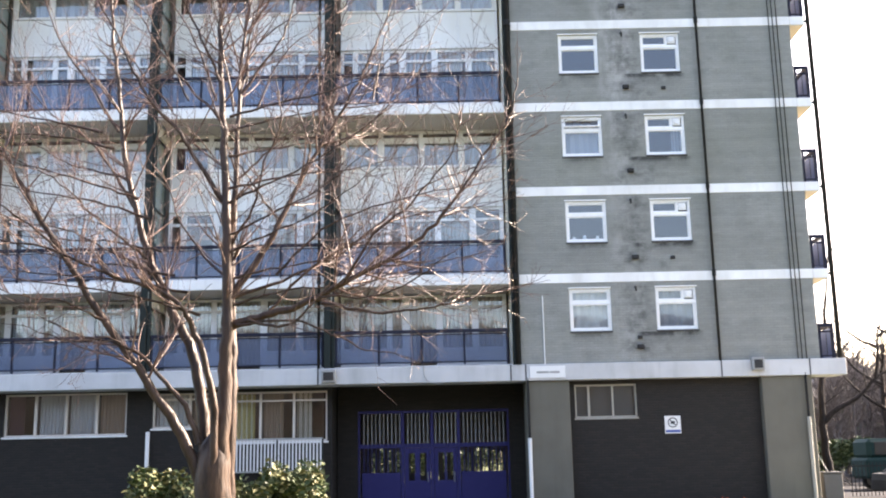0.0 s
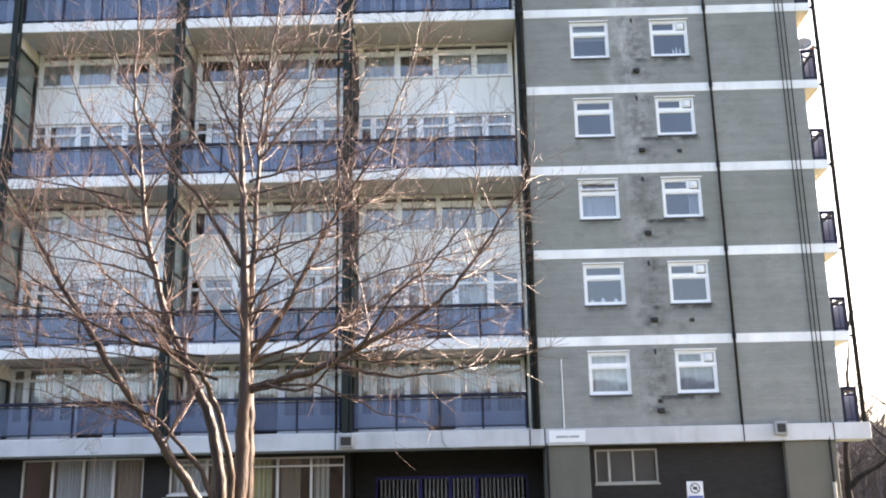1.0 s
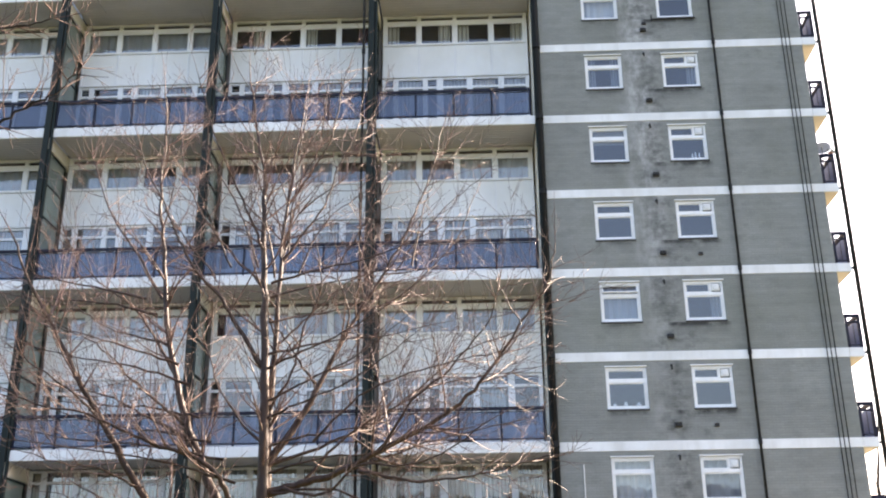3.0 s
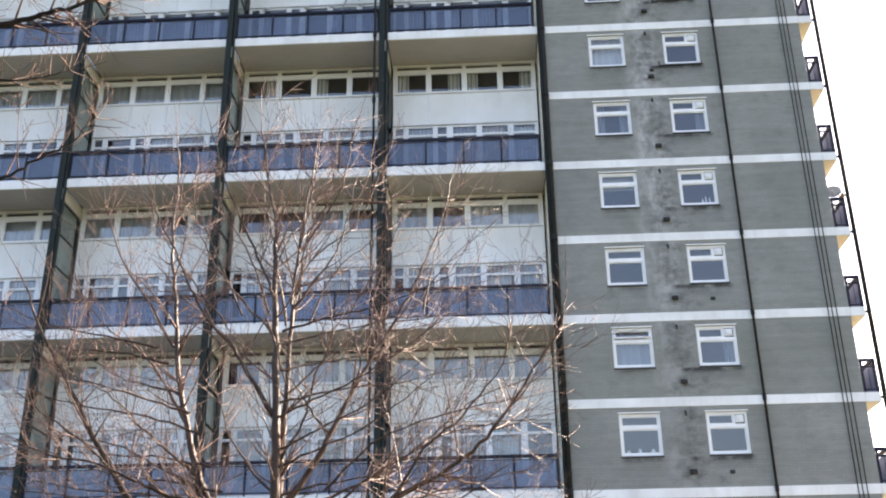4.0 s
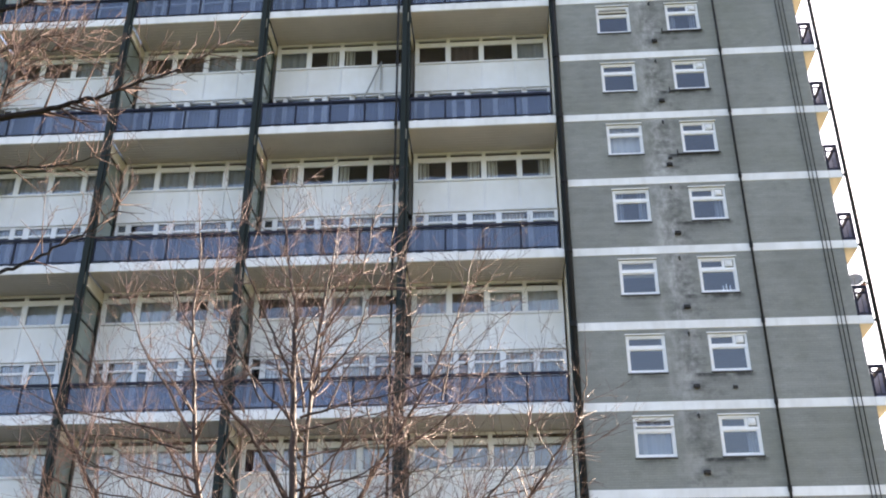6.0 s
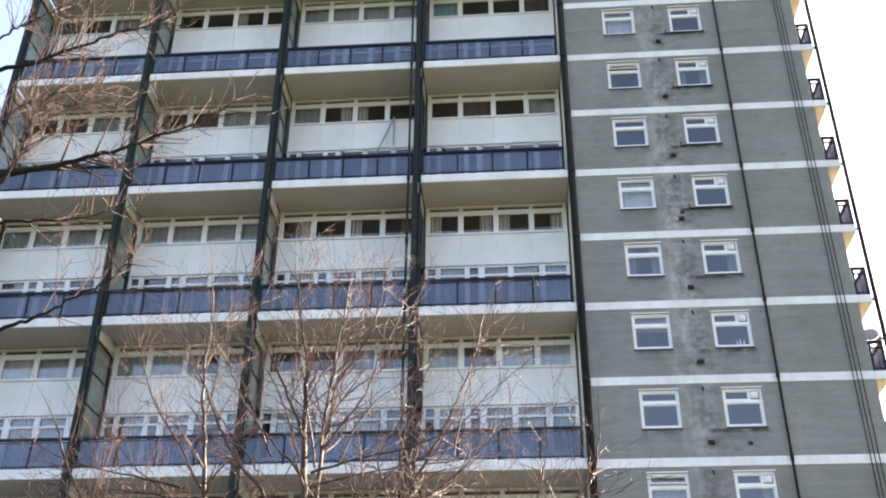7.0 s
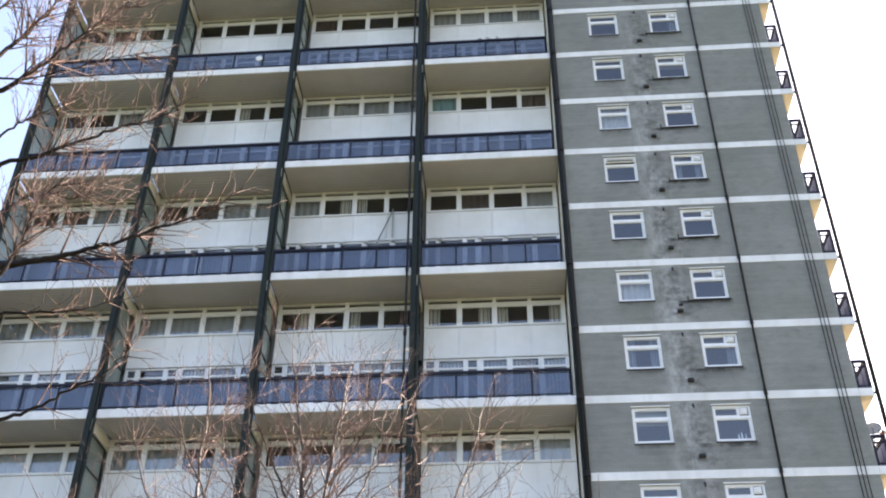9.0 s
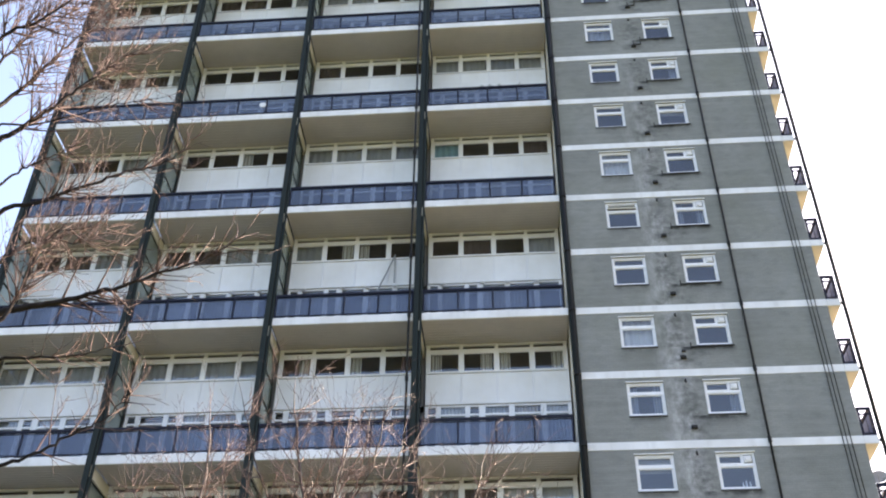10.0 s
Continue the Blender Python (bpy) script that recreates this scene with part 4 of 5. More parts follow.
def main_tree():
    r = random.Random(11)
    y = -13.2
    tree = thing("tree", "bare multi-stemmed street tree with reddish twigs", "tree", (-2.99, y, 0))
    wood, twigs = Geo(), Geo()

    wood.tube(bend([(0, 0, -0.1), (0, 0, 0.7), (-0.02, 0, 1.4), (0, 0, 2.1)], 4, 0.012, r), [0.36, 0.33, 0.31, 0.3, 0.295, 0.29, 0.29, 0.29, 0.285, 0.28, 0.26, 0.2, 0.06], 18, False)
    limb(wood, twigs, [(-0.22, -0.1, -0.1), (-0.19, -0.08, 0.7), (-0.2, -0.06, 1.3), (-0.62, -0.1, 2.2), (-1.08, -0.19, 2.91), (-1.8, -0.27, 3.92), (-2.44, -0.36, 4.94), (-3.04, -0.44, 5.89), (-3.5, -0.53, 6.7), (-3.9, -0.61, 7.33), (-4.22, -0.7, 8.11)], 0.15, 0.016, r, 1.65, 3.4, 2, 0.4)
    limb(wood, twigs, [(-0.12, 0.2, -0.1), (-0.1, 0.18, 0.8), (-0.26, 0.2, 2.38), (-0.47, 0.24, 3.39), (-0.85, 0.28, 4.16), (-1.23, 0.32, 4.94), (-1.54, 0.36, 5.95), (-1.81, 0.4, 7.09), (-2, 0.44, 8.5), (-2.14, 0.48, 9.51), (-2.14, 0.52, 10.55), (-2.27, 0.56, 11.75)], 0.15, 0.011, r, 1.43, 3.8, 2, 0.35)
    limb(wood, twigs, [(-0.06, -0.24, -0.1), (-0.04, -0.22, 0.9), (0.04, -0.25, 2.27), (-0.09, -0.36, 3.06), (-0.32, -0.46, 3.77), (-0.54, -0.57, 4.12), (-0.92, -0.67, 4.34), (-1.44, -0.78, 4.51), (-1.96, -0.88, 4.73), (-2.57, -0.99, 5), (-3.17, -1.09, 5.08), (-3.77, -1.2, 5.35)], 0.09, 0.01, r, 1.54, 4.6, 2, 0.45)
    limb(wood, twigs, [(0.08, -0.1, -0.1), (0.06, -0.08, 0.8), (0.13, -0.05, 2.28), (0.15, -0.03, 3.26), (0.16, -0.02, 4.18), (0.09, -0, 5.62), (0.02, 0.02, 7.13), (-0.07, 0.03, 8.39), (-0.11, 0.05, 9.48), (-0.3, 0.07, 10.49), (-0.5, 0.08, 11.65)], 0.2, 0.011, r, 1.43, 3.6, 2, 0.4)
    limb(wood, twigs, [(0.2, 0.1, -0.1), (0.19, 0.1, 0.8), (0.22, 0.1, 2.46), (0.22, 0.16, 3.37), (0.16, 0.22, 4.32), (0.15, 0.28, 5.29), (0.17, 0.34, 6.51), (0.2, 0.4, 7.88), (0.26, 0.46, 9.1), (0.39, 0.52, 10.36), (0.49, 0.58, 11.32)], 0.15, 0.011, r, 1.54, 3.6, 2, 0.45)
    limb(wood, twigs, [(0.16, 0.2, 4.31), (0.6, 0.3, 4.99), (0.96, 0.4, 5.7), (1.23, 0.5, 6.32), (1.61, 0.6, 7.07), (2.1, 0.7, 7.94), (2.51, 0.8, 8.84), (2.85, 0.9, 9.78), (3.1, 1, 10.87)], 0.075, 0.009, r, 1.54, 4.6, 2, 0.25)
    limb(wood, twigs, [(0.2, 0.1, 3.83), (0.77, 0, 3.97), (1.34, -0.1, 4.1), (2.09, -0.2, 4.44), (2.84, -0.3, 4.82), (3.5, -0.4, 5.26), (3.97, -0.5, 5.79), (4.41, -0.6, 6.42), (4.85, -0.7, 7.06), (5.01, -0.8, 7.72)], 0.085, 0.009, r, 1.76, 5, 2, 0.25)
    limb(wood, twigs, [(1.75, -0.4, 4.09), (2.31, -0.56, 3.95), (2.85, -0.72, 3.87), (3.57, -0.88, 3.93), (4.18, -1.04, 4.03), (4.79, -1.2, 4.16)], 0.035, 0.008, r, 1.21, 5.5, 2, 0.2)
    limb(wood, twigs, [(0.31, 0, 3.81), (1.27, -0.22, 3.85), (1.94, -0.43, 3.58), (2.49, -0.65, 3.3), (3.03, -0.87, 3.18), (3.4, -1.08, 3.02)], 0.03, 0.005, r, 0.35, 3, 1, 0.3)
    limb(wood, twigs, [(0.15, 0.5, 4.36), (0.92, 0.78, 4.68), (1.77, 1.06, 5.11), (2.56, 1.34, 5.77), (3.49, 1.62, 6.57), (4.45, 1.9, 7)], 0.04, 0.009, r, 1.65, 5.5, 2, 0.25)
    limb(wood, twigs, [(0.91, 0.2, 4.68), (1.69, 0.05, 5.4), (2.56, -0.1, 5.73), (3.42, -0.25, 5.92), (4.17, -0.4, 6)], 0.026, 0.008, r, 1.43, 5, 2, 0.2)
    limb(wood, twigs, [(0.04, 0, 5.92), (-0.37, -0.13, 6.59), (-0.74, -0.26, 7.16), (-1.11, -0.39, 7.53), (-1.39, -0.51, 8.06), (-1.65, -0.64, 8.63), (-2.02, -0.77, 9.37), (-2.15, -0.9, 9.83)], 0.05, 0.009, r, 1.32, 4.6, 2, 0.2)
    limb(wood, twigs, [(-0.06, 0, 8.06), (-0.3, -0.1, 8.66), (-0.65, -0.2, 9.38), (-0.9, -0.3, 9.99), (-1.13, -0.4, 10.66), (-1.32, -0.5, 11.34)], 0.032, 0.008, r, 1.1, 4.6, 2, 0.2)
    limb(wood, twigs, [(0.2, 0.4, 7.94), (0.59, 0.5, 8.53), (0.93, 0.6, 9.14), (1.13, 0.7, 9.91), (1.46, 0.8, 10.7), (1.55, 0.9, 11.46)], 0.034, 0.008, r, 1.21, 4.6, 2, 0.2)
    limb(wood, twigs, [(0.25, 0.5, 9.11), (0.64, 0.38, 9.6), (1.06, 0.25, 10.32), (1.23, 0.12, 11.16), (1.39, 0, 11.66)], 0.026, 0.008, r, 1.1, 4.6, 2, 0.2)
    limb(wood, twigs, [(-1.93, 0.5, 7.34), (-2.47, 0.67, 8.22), (-3.11, 0.85, 9.08), (-3.62, 1.03, 10.2), (-3.81, 1.2, 10.65)], 0.032, 0.008, r, 1.21, 4.6, 2, 0.2)
    limb(wood, twigs, [(-1.52, 0.4, 5.86), (-2.12, 0.65, 6.76), (-2.64, 0.9, 7.38), (-3.51, 1.15, 8.03), (-4.21, 1.4, 8.93)], 0.034, 0.008, r, 1.32, 5, 2, 0.2)
    limb(wood, twigs, [(0.96, 0.4, 5.65), (0.69, 0.25, 5.97), (0.46, 0.1, 6.33), (0.14, -0.05, 6.8), (0.01, -0.2, 7.26)], 0.03, 0.007, r, 0.88, 3.8, 2, 0.2)
    limb(wood, twigs, [(1.6, 0.7, 7.08), (2.19, 0.9, 7.34), (2.8, 1.1, 7.95), (3.33, 1.3, 8.68), (3.66, 1.5, 9.56)], 0.028, 0.008, r, 1.32, 5, 2, 0.2)
    limb(wood, twigs, [(1.28, 0.5, 6.37), (1.44, 0.38, 7), (1.25, 0.25, 7.69), (1.76, 0.12, 8.59), (2.17, 0, 9.39)], 0.026, 0.008, r, 1.21, 4.6, 2, 0.2)
    limb(wood, twigs, [(4.41, -0.6, 6.38), (4.14, -0.7, 6.89), (3.97, -0.8, 7.25)], 0.014, 0.006, r, 0.77, 4.6, 2, 0.2)
    limb(wood, twigs, [(-1.23, 0.3, 4.99), (-1.76, 0.07, 5.39), (-2.24, -0.15, 5.84), (-2.71, -0.38, 6.28), (-3.31, -0.6, 6.53)], 0.034, 0.008, r, 1.32, 5, 2, 0.2)
    limb(wood, twigs, [(-2.42, -0.4, 4.93), (-2.82, -0.67, 5.35), (-3.29, -0.93, 5.67), (-3.84, -1.2, 6.09)], 0.03, 0.008, r, 1.32, 5, 2, 0.2)
    limb(wood, twigs, [(-1.36, -0.2, 3.39), (-1.63, -0.45, 3.6), (-2.03, -0.7, 3.51), (-2.48, -0.95, 3.62), (-2.83, -1.2, 3.73)], 0.02, 0.006, r, 0.99, 4.6, 2, 0.3)
    limb(wood, twigs, [(0.16, 0, 4.56), (-0.36, 0.3, 5.11), (-0.85, 0.6, 5.79), (-1.16, 0.9, 6.49), (-1.57, 1.2, 7.01)], 0.032, 0.008, r, 1.32, 4.6, 2, 0.2)
    limb(wood, twigs, [(0.23, 0.3, 6.39), (0.72, 0.55, 6.97), (1.38, 0.8, 7.67), (1.97, 1.05, 8.07), (2.58, 1.3, 8.36)], 0.026, 0.008, r, 1.32, 4.6, 2, 0.2)
    limb(wood, twigs, [(1.34, -0.1, 4.1), (2.06, 0.12, 4.35), (2.8, 0.35, 4.66), (3.57, 0.57, 4.88), (4.36, 0.8, 5.1)], 0.03, 0.008, r, 1.3, 4.5, 2, 0.2)
    limb(wood, twigs, [(0.72, 0.3, 4.01), (1.44, 0.52, 4.82), (2.2, 0.74, 5.34), (2.98, 0.96, 5.78), (3.79, 1.18, 5.97), (4.62, 1.4, 6.16)], 0.032, 0.008, r, 1.3, 4.5, 2, 0.2)
    limb(wood, twigs, [(2.1, -0.3, 4.42), (2.59, -0.57, 5.15), (3.24, -0.85, 5.62), (3.9, -1.12, 6.38), (4.09, -1.4, 7.03)], 0.03, 0.008, r, 1.3, 4.5, 2, 0.2)
    limb(wood, twigs, [(0.55, -0.3, 3.86), (1.23, -0.56, 3.72), (1.8, -0.82, 4.11), (2.53, -1.08, 4.06), (3.24, -1.34, 4.26), (3.85, -1.6, 4.63)], 0.034, 0.008, r, 1.2, 4.5, 2, 0.2)
    limb(wood, twigs, [(-1.19, 0.2, 4.73), (-1.96, 0.45, 5.18), (-2.86, 0.7, 5.66), (-3.68, 0.95, 5.84), (-4.53, 1.2, 6.23)], 0.03, 0.008, r, 1.2, 4.5, 2, 0.2)
    limb(wood, twigs, [(-1.79, -0.3, 3.91), (-2.28, -0.63, 4.15), (-2.79, -0.97, 4.2), (-3.28, -1.3, 4.33)], 0.026, 0.008, r, 1.1, 4.5, 2, 0.2)
    limb(wood, twigs, [(0.1, 0.1, 5.06), (0.58, -0.18, 5.76), (0.8, -0.45, 6.47), (1.11, -0.72, 7.06), (1.05, -1, 7.75)], 0.03, 0.008, r, 1.1, 4, 2, 0.2)
    limb(wood, twigs, [(0.02, 0, 7.33), (-0.54, 0.18, 7.93), (-1.12, 0.36, 8.66), (-1.62, 0.54, 9.52), (-1.87, 0.72, 10.41), (-1.92, 0.9, 11.33)], 0.03, 0.008, r, 1.1, 4, 2, 0.2)
    limb(wood, twigs, [(-0.18, 0.3, 7.82), (-0.57, 0.27, 8.91), (-1.2, 0.23, 9.95), (-1.42, 0.2, 10.39)], 0.024, 0.006, r, 0.9, 4.5, 2, 0.15)
    limb(wood, twigs, [(0.18, -0, 7.51), (-0.03, -0.1, 8.75), (-0.26, -0.2, 9.87), (-0.38, -0.3, 10.56)], 0.024, 0.006, r, 0.9, 4.5, 2, 0.15)
    limb(wood, twigs, [(0.22, 0.2, 7.97), (0.33, 0.3, 9.2), (0.51, 0.4, 10.61), (0.57, 0.5, 11.57)], 0.026, 0.006, r, 0.9, 4.5, 2, 0.15)
    limb(wood, twigs, [(0.3, 0.5, 8.19), (0.39, 0.37, 9.29), (0.81, 0.23, 10.05), (1, 0.1, 11.45)], 0.022, 0.006, r, 0.9, 4.5, 2, 0.15)
    limb(wood, twigs, [(0.2, 0.4, 7.85), (0.45, 0.57, 8.94), (1.3, 0.73, 9.81), (2, 0.9, 11.75)], 0.026, 0.006, r, 0.9, 4.5, 2, 0.15)
    limb(wood, twigs, [(2.61, -0.5, 7.48), (2.79, -0.53, 8.49), (2.98, -0.57, 9.02), (3.18, -0.6, 9.79)], 0.016, 0.005, r, 0.5, 2, 2, 0.2)
    limb(wood, twigs, [(0.47, 0.6, 7.72), (0.87, 0.83, 8.83), (1.44, 1.07, 9.46), (2.37, 1.3, 10.27)], 0.022, 0.006, r, 0.9, 4.5, 2, 0.15)
    limb(wood, twigs, [(2.22, 0.8, 7.85), (2.82, 0.87, 8.79), (3.34, 0.93, 9.35), (3.93, 1, 9.87)], 0.015, 0.005, r, 0.5, 2, 2, 0.2)
    limb(wood, twigs, [(-0.64, 0.2, 7.79), (-0.99, 0.03, 8.55), (-1.28, -0.13, 9.22), (-1.47, -0.3, 9.8)], 0.02, 0.006, r, 0.9, 4.5, 2, 0.15)
    limb(wood, twigs, [(-0.97, 0.4, 7.67), (-1.71, 0.47, 8.63), (-2.2, 0.53, 9.32), (-2.65, 0.6, 10.04)], 0.02, 0.006, r, 0.9, 4.5, 2, 0.15)
    limb(wood, twigs, [(-0.22, -0.2, 1.9), (-0.45, -0.22, 2.5), (-0.85, -0.25, 2.98), (-1.18, -0.28, 3.33), (-1.5, -0.3, 3.5), (-2.1, -0.35, 3.64), (-2.75, -0.4, 3.95)], 0.06, 0.01, r, 1.1, 3.0, 2, 0.55)
    # long layered side branches that sweep out and dip before they rise
    for i in range(18):
        side = 1 if i % 2 else -1
        a = r.uniform(-0.6, 0.6)
        z, reach = 3.9 + 0.21 * i + r.uniform(-0.1, 0.1), r.uniform(2.9, 4.6) * (1 - 0.018 * i)
        c, d = side * math.cos(a), math.sin(a)
        x0 = 0.12 if side > 0 else -0.3 - 0.11 * i
        rise = r.uniform(0.1, 0.9)
        limb(wood, twigs, [(x0, 0, z), (x0 + c * reach * 0.3, d * reach * 0.3, z + 0.25), (x0 + c * reach * 0.65, d * reach * 0.65, z + 0.3 + rise * 0.3), (x0 + c * reach, d * reach, z + 0.3 + rise)], 0.028, 0.007, r, 1.1, 3.2, 2, 0.2)
    part("trunk", wood, M_BARK, tree, "ridged red-brown bark", (0, 0, 0), True)
    part("crown", twigs, M_TWIG, tree, "fine reddish bare twigs", (0, 0, 0), True)


def side_tree():
    r = random.Random(23)
    tree = thing("tree", "bare tree reaching across with dark upturned branches", "tree", (-8.7, -19.7, 0))
    wood, twigs = Geo(), Geo()
    wood.tube(bend([(0, 0, -0.1), (0.05, 0, 2), (0, 0.1, 5), (0.1, 0, 8), (0, 0, 11.5)], 4, 0.02, r), [0.3 - 0.013 * i for i in range(17)], 12, False)
    limb(wood, twigs, [(0, 0, 6), (2.85, 0, 9.15), (3.29, 0.01, 9.29), (3.72, 0.02, 9.37), (4.13, 0.04, 9.5), (4.45, 0.05, 9.59), (4.89, 0.06, 9.8), (5.39, 0.07, 9.98), (5.73, 0.09, 10.26), (5.94, 0.1, 10.55)], 0.065, 0.006, r, 0.69, 5.6, 2, 0.3, (0.12, 0, 0.18), 0.0044)
    limb(wood, twigs, [(0, 0, 7), (2.22, 0.2, 11.05), (2.85, 0.22, 11.29), (3.37, 0.23, 11.55), (3.89, 0.25, 11.81), (4.29, 0.27, 11.91), (4.66, 0.28, 12.19), (4.93, 0.3, 12.72)], 0.05, 0.006, r, 0.69, 5.6, 2, 0.3, (0.12, 0, 0.18), 0.0044)
    limb(wood, twigs, [(0, 0, 7.6), (2.02, -0.1, 12.22), (2.35, -0.13, 12.45), (2.64, -0.17, 12.69), (2.92, -0.2, 13), (3.18, -0.23, 13.26), (3.48, -0.27, 13.54), (3.89, -0.3, 13.96)], 0.06, 0.006, r, 0.95, 8.5, 2, 0.3, (0.12, 0, 0.18), 0.0044)
    limb(wood, twigs, [(0, 0, 8), (1.52, 0.3, 13.36), (1.89, 0.38, 14.09), (2.15, 0.45, 14.84), (2.46, 0.52, 15.49), (2.77, 0.6, 16.24)], 0.055, 0.007, r, 0.95, 8.5, 2, 0.3, (0.12, 0, 0.18), 0.0044)
    limb(wood, twigs, [(0, 0, 8.8), (1.52, -0.3, 14.26), (2.08, -0.4, 14.53), (2.59, -0.5, 14.86), (2.82, -0.6, 15.21)], 0.05, 0.008, r, 0.95, 8.5, 2, 0.3, (0.12, 0, 0.18), 0.0044)
    limb(wood, twigs, [(0, 0, 8.4), (1.07, 0.5, 14.63), (1.41, 0.63, 15.56), (1.88, 0.77, 16.29), (2.47, 0.9, 17.22)], 0.04, 0.007, r, 0.95, 8.5, 2, 0.3, (0.12, 0, 0.18), 0.0044)
    limb(wood, twigs, [(0, 0, 5.8), (2.69, 0.6, 8.83), (3.15, 0.62, 8.9), (3.67, 0.65, 8.91), (4.02, 0.68, 9.02), (4.18, 0.7, 9.15)], 0.03, 0.005, r, 0.57, 3.7, 2, 0.3, (0.12, 0, 0.18), 0.0044)
    limb(wood, twigs, [(0, 0, 4.4), (3.64, -0.3, 6.83), (4.03, -0.32, 6.97), (4.37, -0.34, 7.19), (4.68, -0.36, 7.32), (4.93, -0.38, 7.55), (5.05, -0.4, 7.72)], 0.035, 0.005, r, 0.57, 3.7, 2, 0.3, (0.12, 0, 0.18), 0.0044)
    limb(wood, twigs, [(0, 0, 5.6), (3.11, -0.5, 8.6), (3.36, -0.52, 9), (3.43, -0.54, 9.33), (3.43, -0.56, 9.67), (3.61, -0.58, 9.97), (4.08, -0.6, 10.07)], 0.04, 0.006, r, 0.8, 7.4, 2, 0.3, (0.12, 0, 0.18), 0.0044)
    limb(wood, twigs, [(0, 0, 6.2), (2.38, 0.3, 10.21), (2.59, 0.35, 10.53), (2.92, 0.4, 10.76), (3.41, 0.45, 10.67), (3.81, 0.5, 11)], 0.035, 0.006, r, 0.8, 7.4, 2, 0.3, (0.12, 0, 0.18), 0.0044)
    limb(wood, twigs, [(0, 0, 7.3), (1.42, 0.6, 13.25), (2, 0.62, 13.3), (2.76, 0.65, 13.53), (3.36, 0.68, 13.75), (3.98, 0.7, 13.86)], 0.03, 0.005, r, 0.69, 4.7, 2, 0.3, (0.12, 0, 0.18), 0.0044)
    limb(wood, twigs, [(0, 0, 6.8), (2.07, 0.2, 11.59), (2.36, 0.2, 11.91), (2.58, 0.2, 12.07), (2.88, 0.2, 12.22), (3.06, 0.2, 12.38)], 0.03, 0.005, r, 0.57, 4.7, 2, 0.3, (0.12, 0, 0.18), 0.0044)
    limb(wood, twigs, [(0, 0, 9.2), (0.93, 0.1, 15.54), (1.15, 0.2, 16.42), (1.38, 0.3, 17.35), (1.66, 0.4, 18.7)], 0.05, 0.008, r, 0.92, 5.6, 2, 0.3, (0.12, 0, 0.18), 0.0044)
    part("trunk", wood, M_FARBARK, tree, "", (0, 0, 0), True)
    part("crown", twigs, M_SIDETWIG, tree, "", (0, 0, 0), True)


def far_tree(x, y, h, seed, spread):
    r = random.Random(seed)
    tree = thing("tree", "dark bare tree beyond the end of the block", "tree", (x, y, 0), "far trees")
    wood, twigs = Geo(), Geo()
    wood.tube(bend([(0, 0, -0.1), (0.1, 0, h * 0.2), (0, 0.1, h * 0.45), (0.2, 0, h * 0.8)], 4, 0.03, r), [h * 0.03 * (1 - i / 12.3) for i in range(13)], 10, False)
    for i in range(9):
        z = h * (0.25 + 0.06 * i)
        a = i * 2.4 + seed
        c, s = math.cos(a), math.sin(a)
        L = spread * (1 - 0.06 * i)
        limb(wood, twigs, [(0, 0, z), (c * L * 0.4, s * L * 0.4, z + L * 0.2), (c * L * 0.8, s * L * 0.8, z + L * 0.55), (c * L, s * L, z + L * 0.95)], h * 0.011, 0.012, r, 1.5, 1.8, 2, 0.3)
    part("trunk", wood, M_FARBARK, tree, "", (0, 0, 0), True)
    part("crown", twigs, M_FARBARK, tree)


def corner_tree():
    """The dark tree close behind the end wall, one limb swept out low."""
    r = random.Random(17)
    tree = thing("tree", "dark bare tree with a low swept limb behind the corner", "tree", (14.4, 8.0, 0))
    wood, twigs = Geo(), Geo()
    limb(wood, twigs, [(0.1, 0, -0.1), (0, 0, 1.2), (-0.05, 0, 2.6), (0.05, 0, 4.2), (0.35, 0.1, 6.0), (0.6, 0.2, 7.6), (0.85, 0.2, 9.2)], 0.24, 0.02, r, 1.0, 3.2, 2, 0.4)
    limb(wood, twigs, [(0, 0, 2.7), (0.45, -0.1, 3.1), (0.95, -0.15, 3.35), (1.5, -0.2, 3.75), (1.95, -0.2, 4.2), (2.7, -0.3, 4.6), (3.6, -0.4, 5.2)], 0.13, 0.03, r, 1.0, 2.6, 2, 0.4)
    limb(wood, twigs, [(1.95, -0.2, 4.2), (2.1, -0.2, 5.0), (2.2, -0.1, 5.7), (2.45, 0, 6.4), (2.5, 0, 7.4)], 0.075, 0.015, r, 0.9, 3.0, 2, 0.2)
    limb(wood, twigs, [(0.05, 0, 4.4), (0.6, 0.1, 5.0), (1.1, 0.2, 5.4), (1.6, 0.2, 6.0)], 0.06, 0.012, r, 0.9, 4.5, 2, 0.2)
    limb(wood, twigs, [(0.3, 0.1, 5.8), (0.8, 0.1, 6.4), (1.2, 0.2, 6.7)], 0.04, 0.01, r, 0.8, 4.0, 2, 0.2)
    part("trunk", wood, M_FARBARK, tree, "", (0, 0, 0), True)
    part("crown", twigs, M_FARBARK, tree)


main_tree()
side_tree()
corner_tree()
far_tree(22.5, 22.0, 10.0, 5, 3.5)
far_tree(27.0, 30.0, 11.0, 8, 4.0)


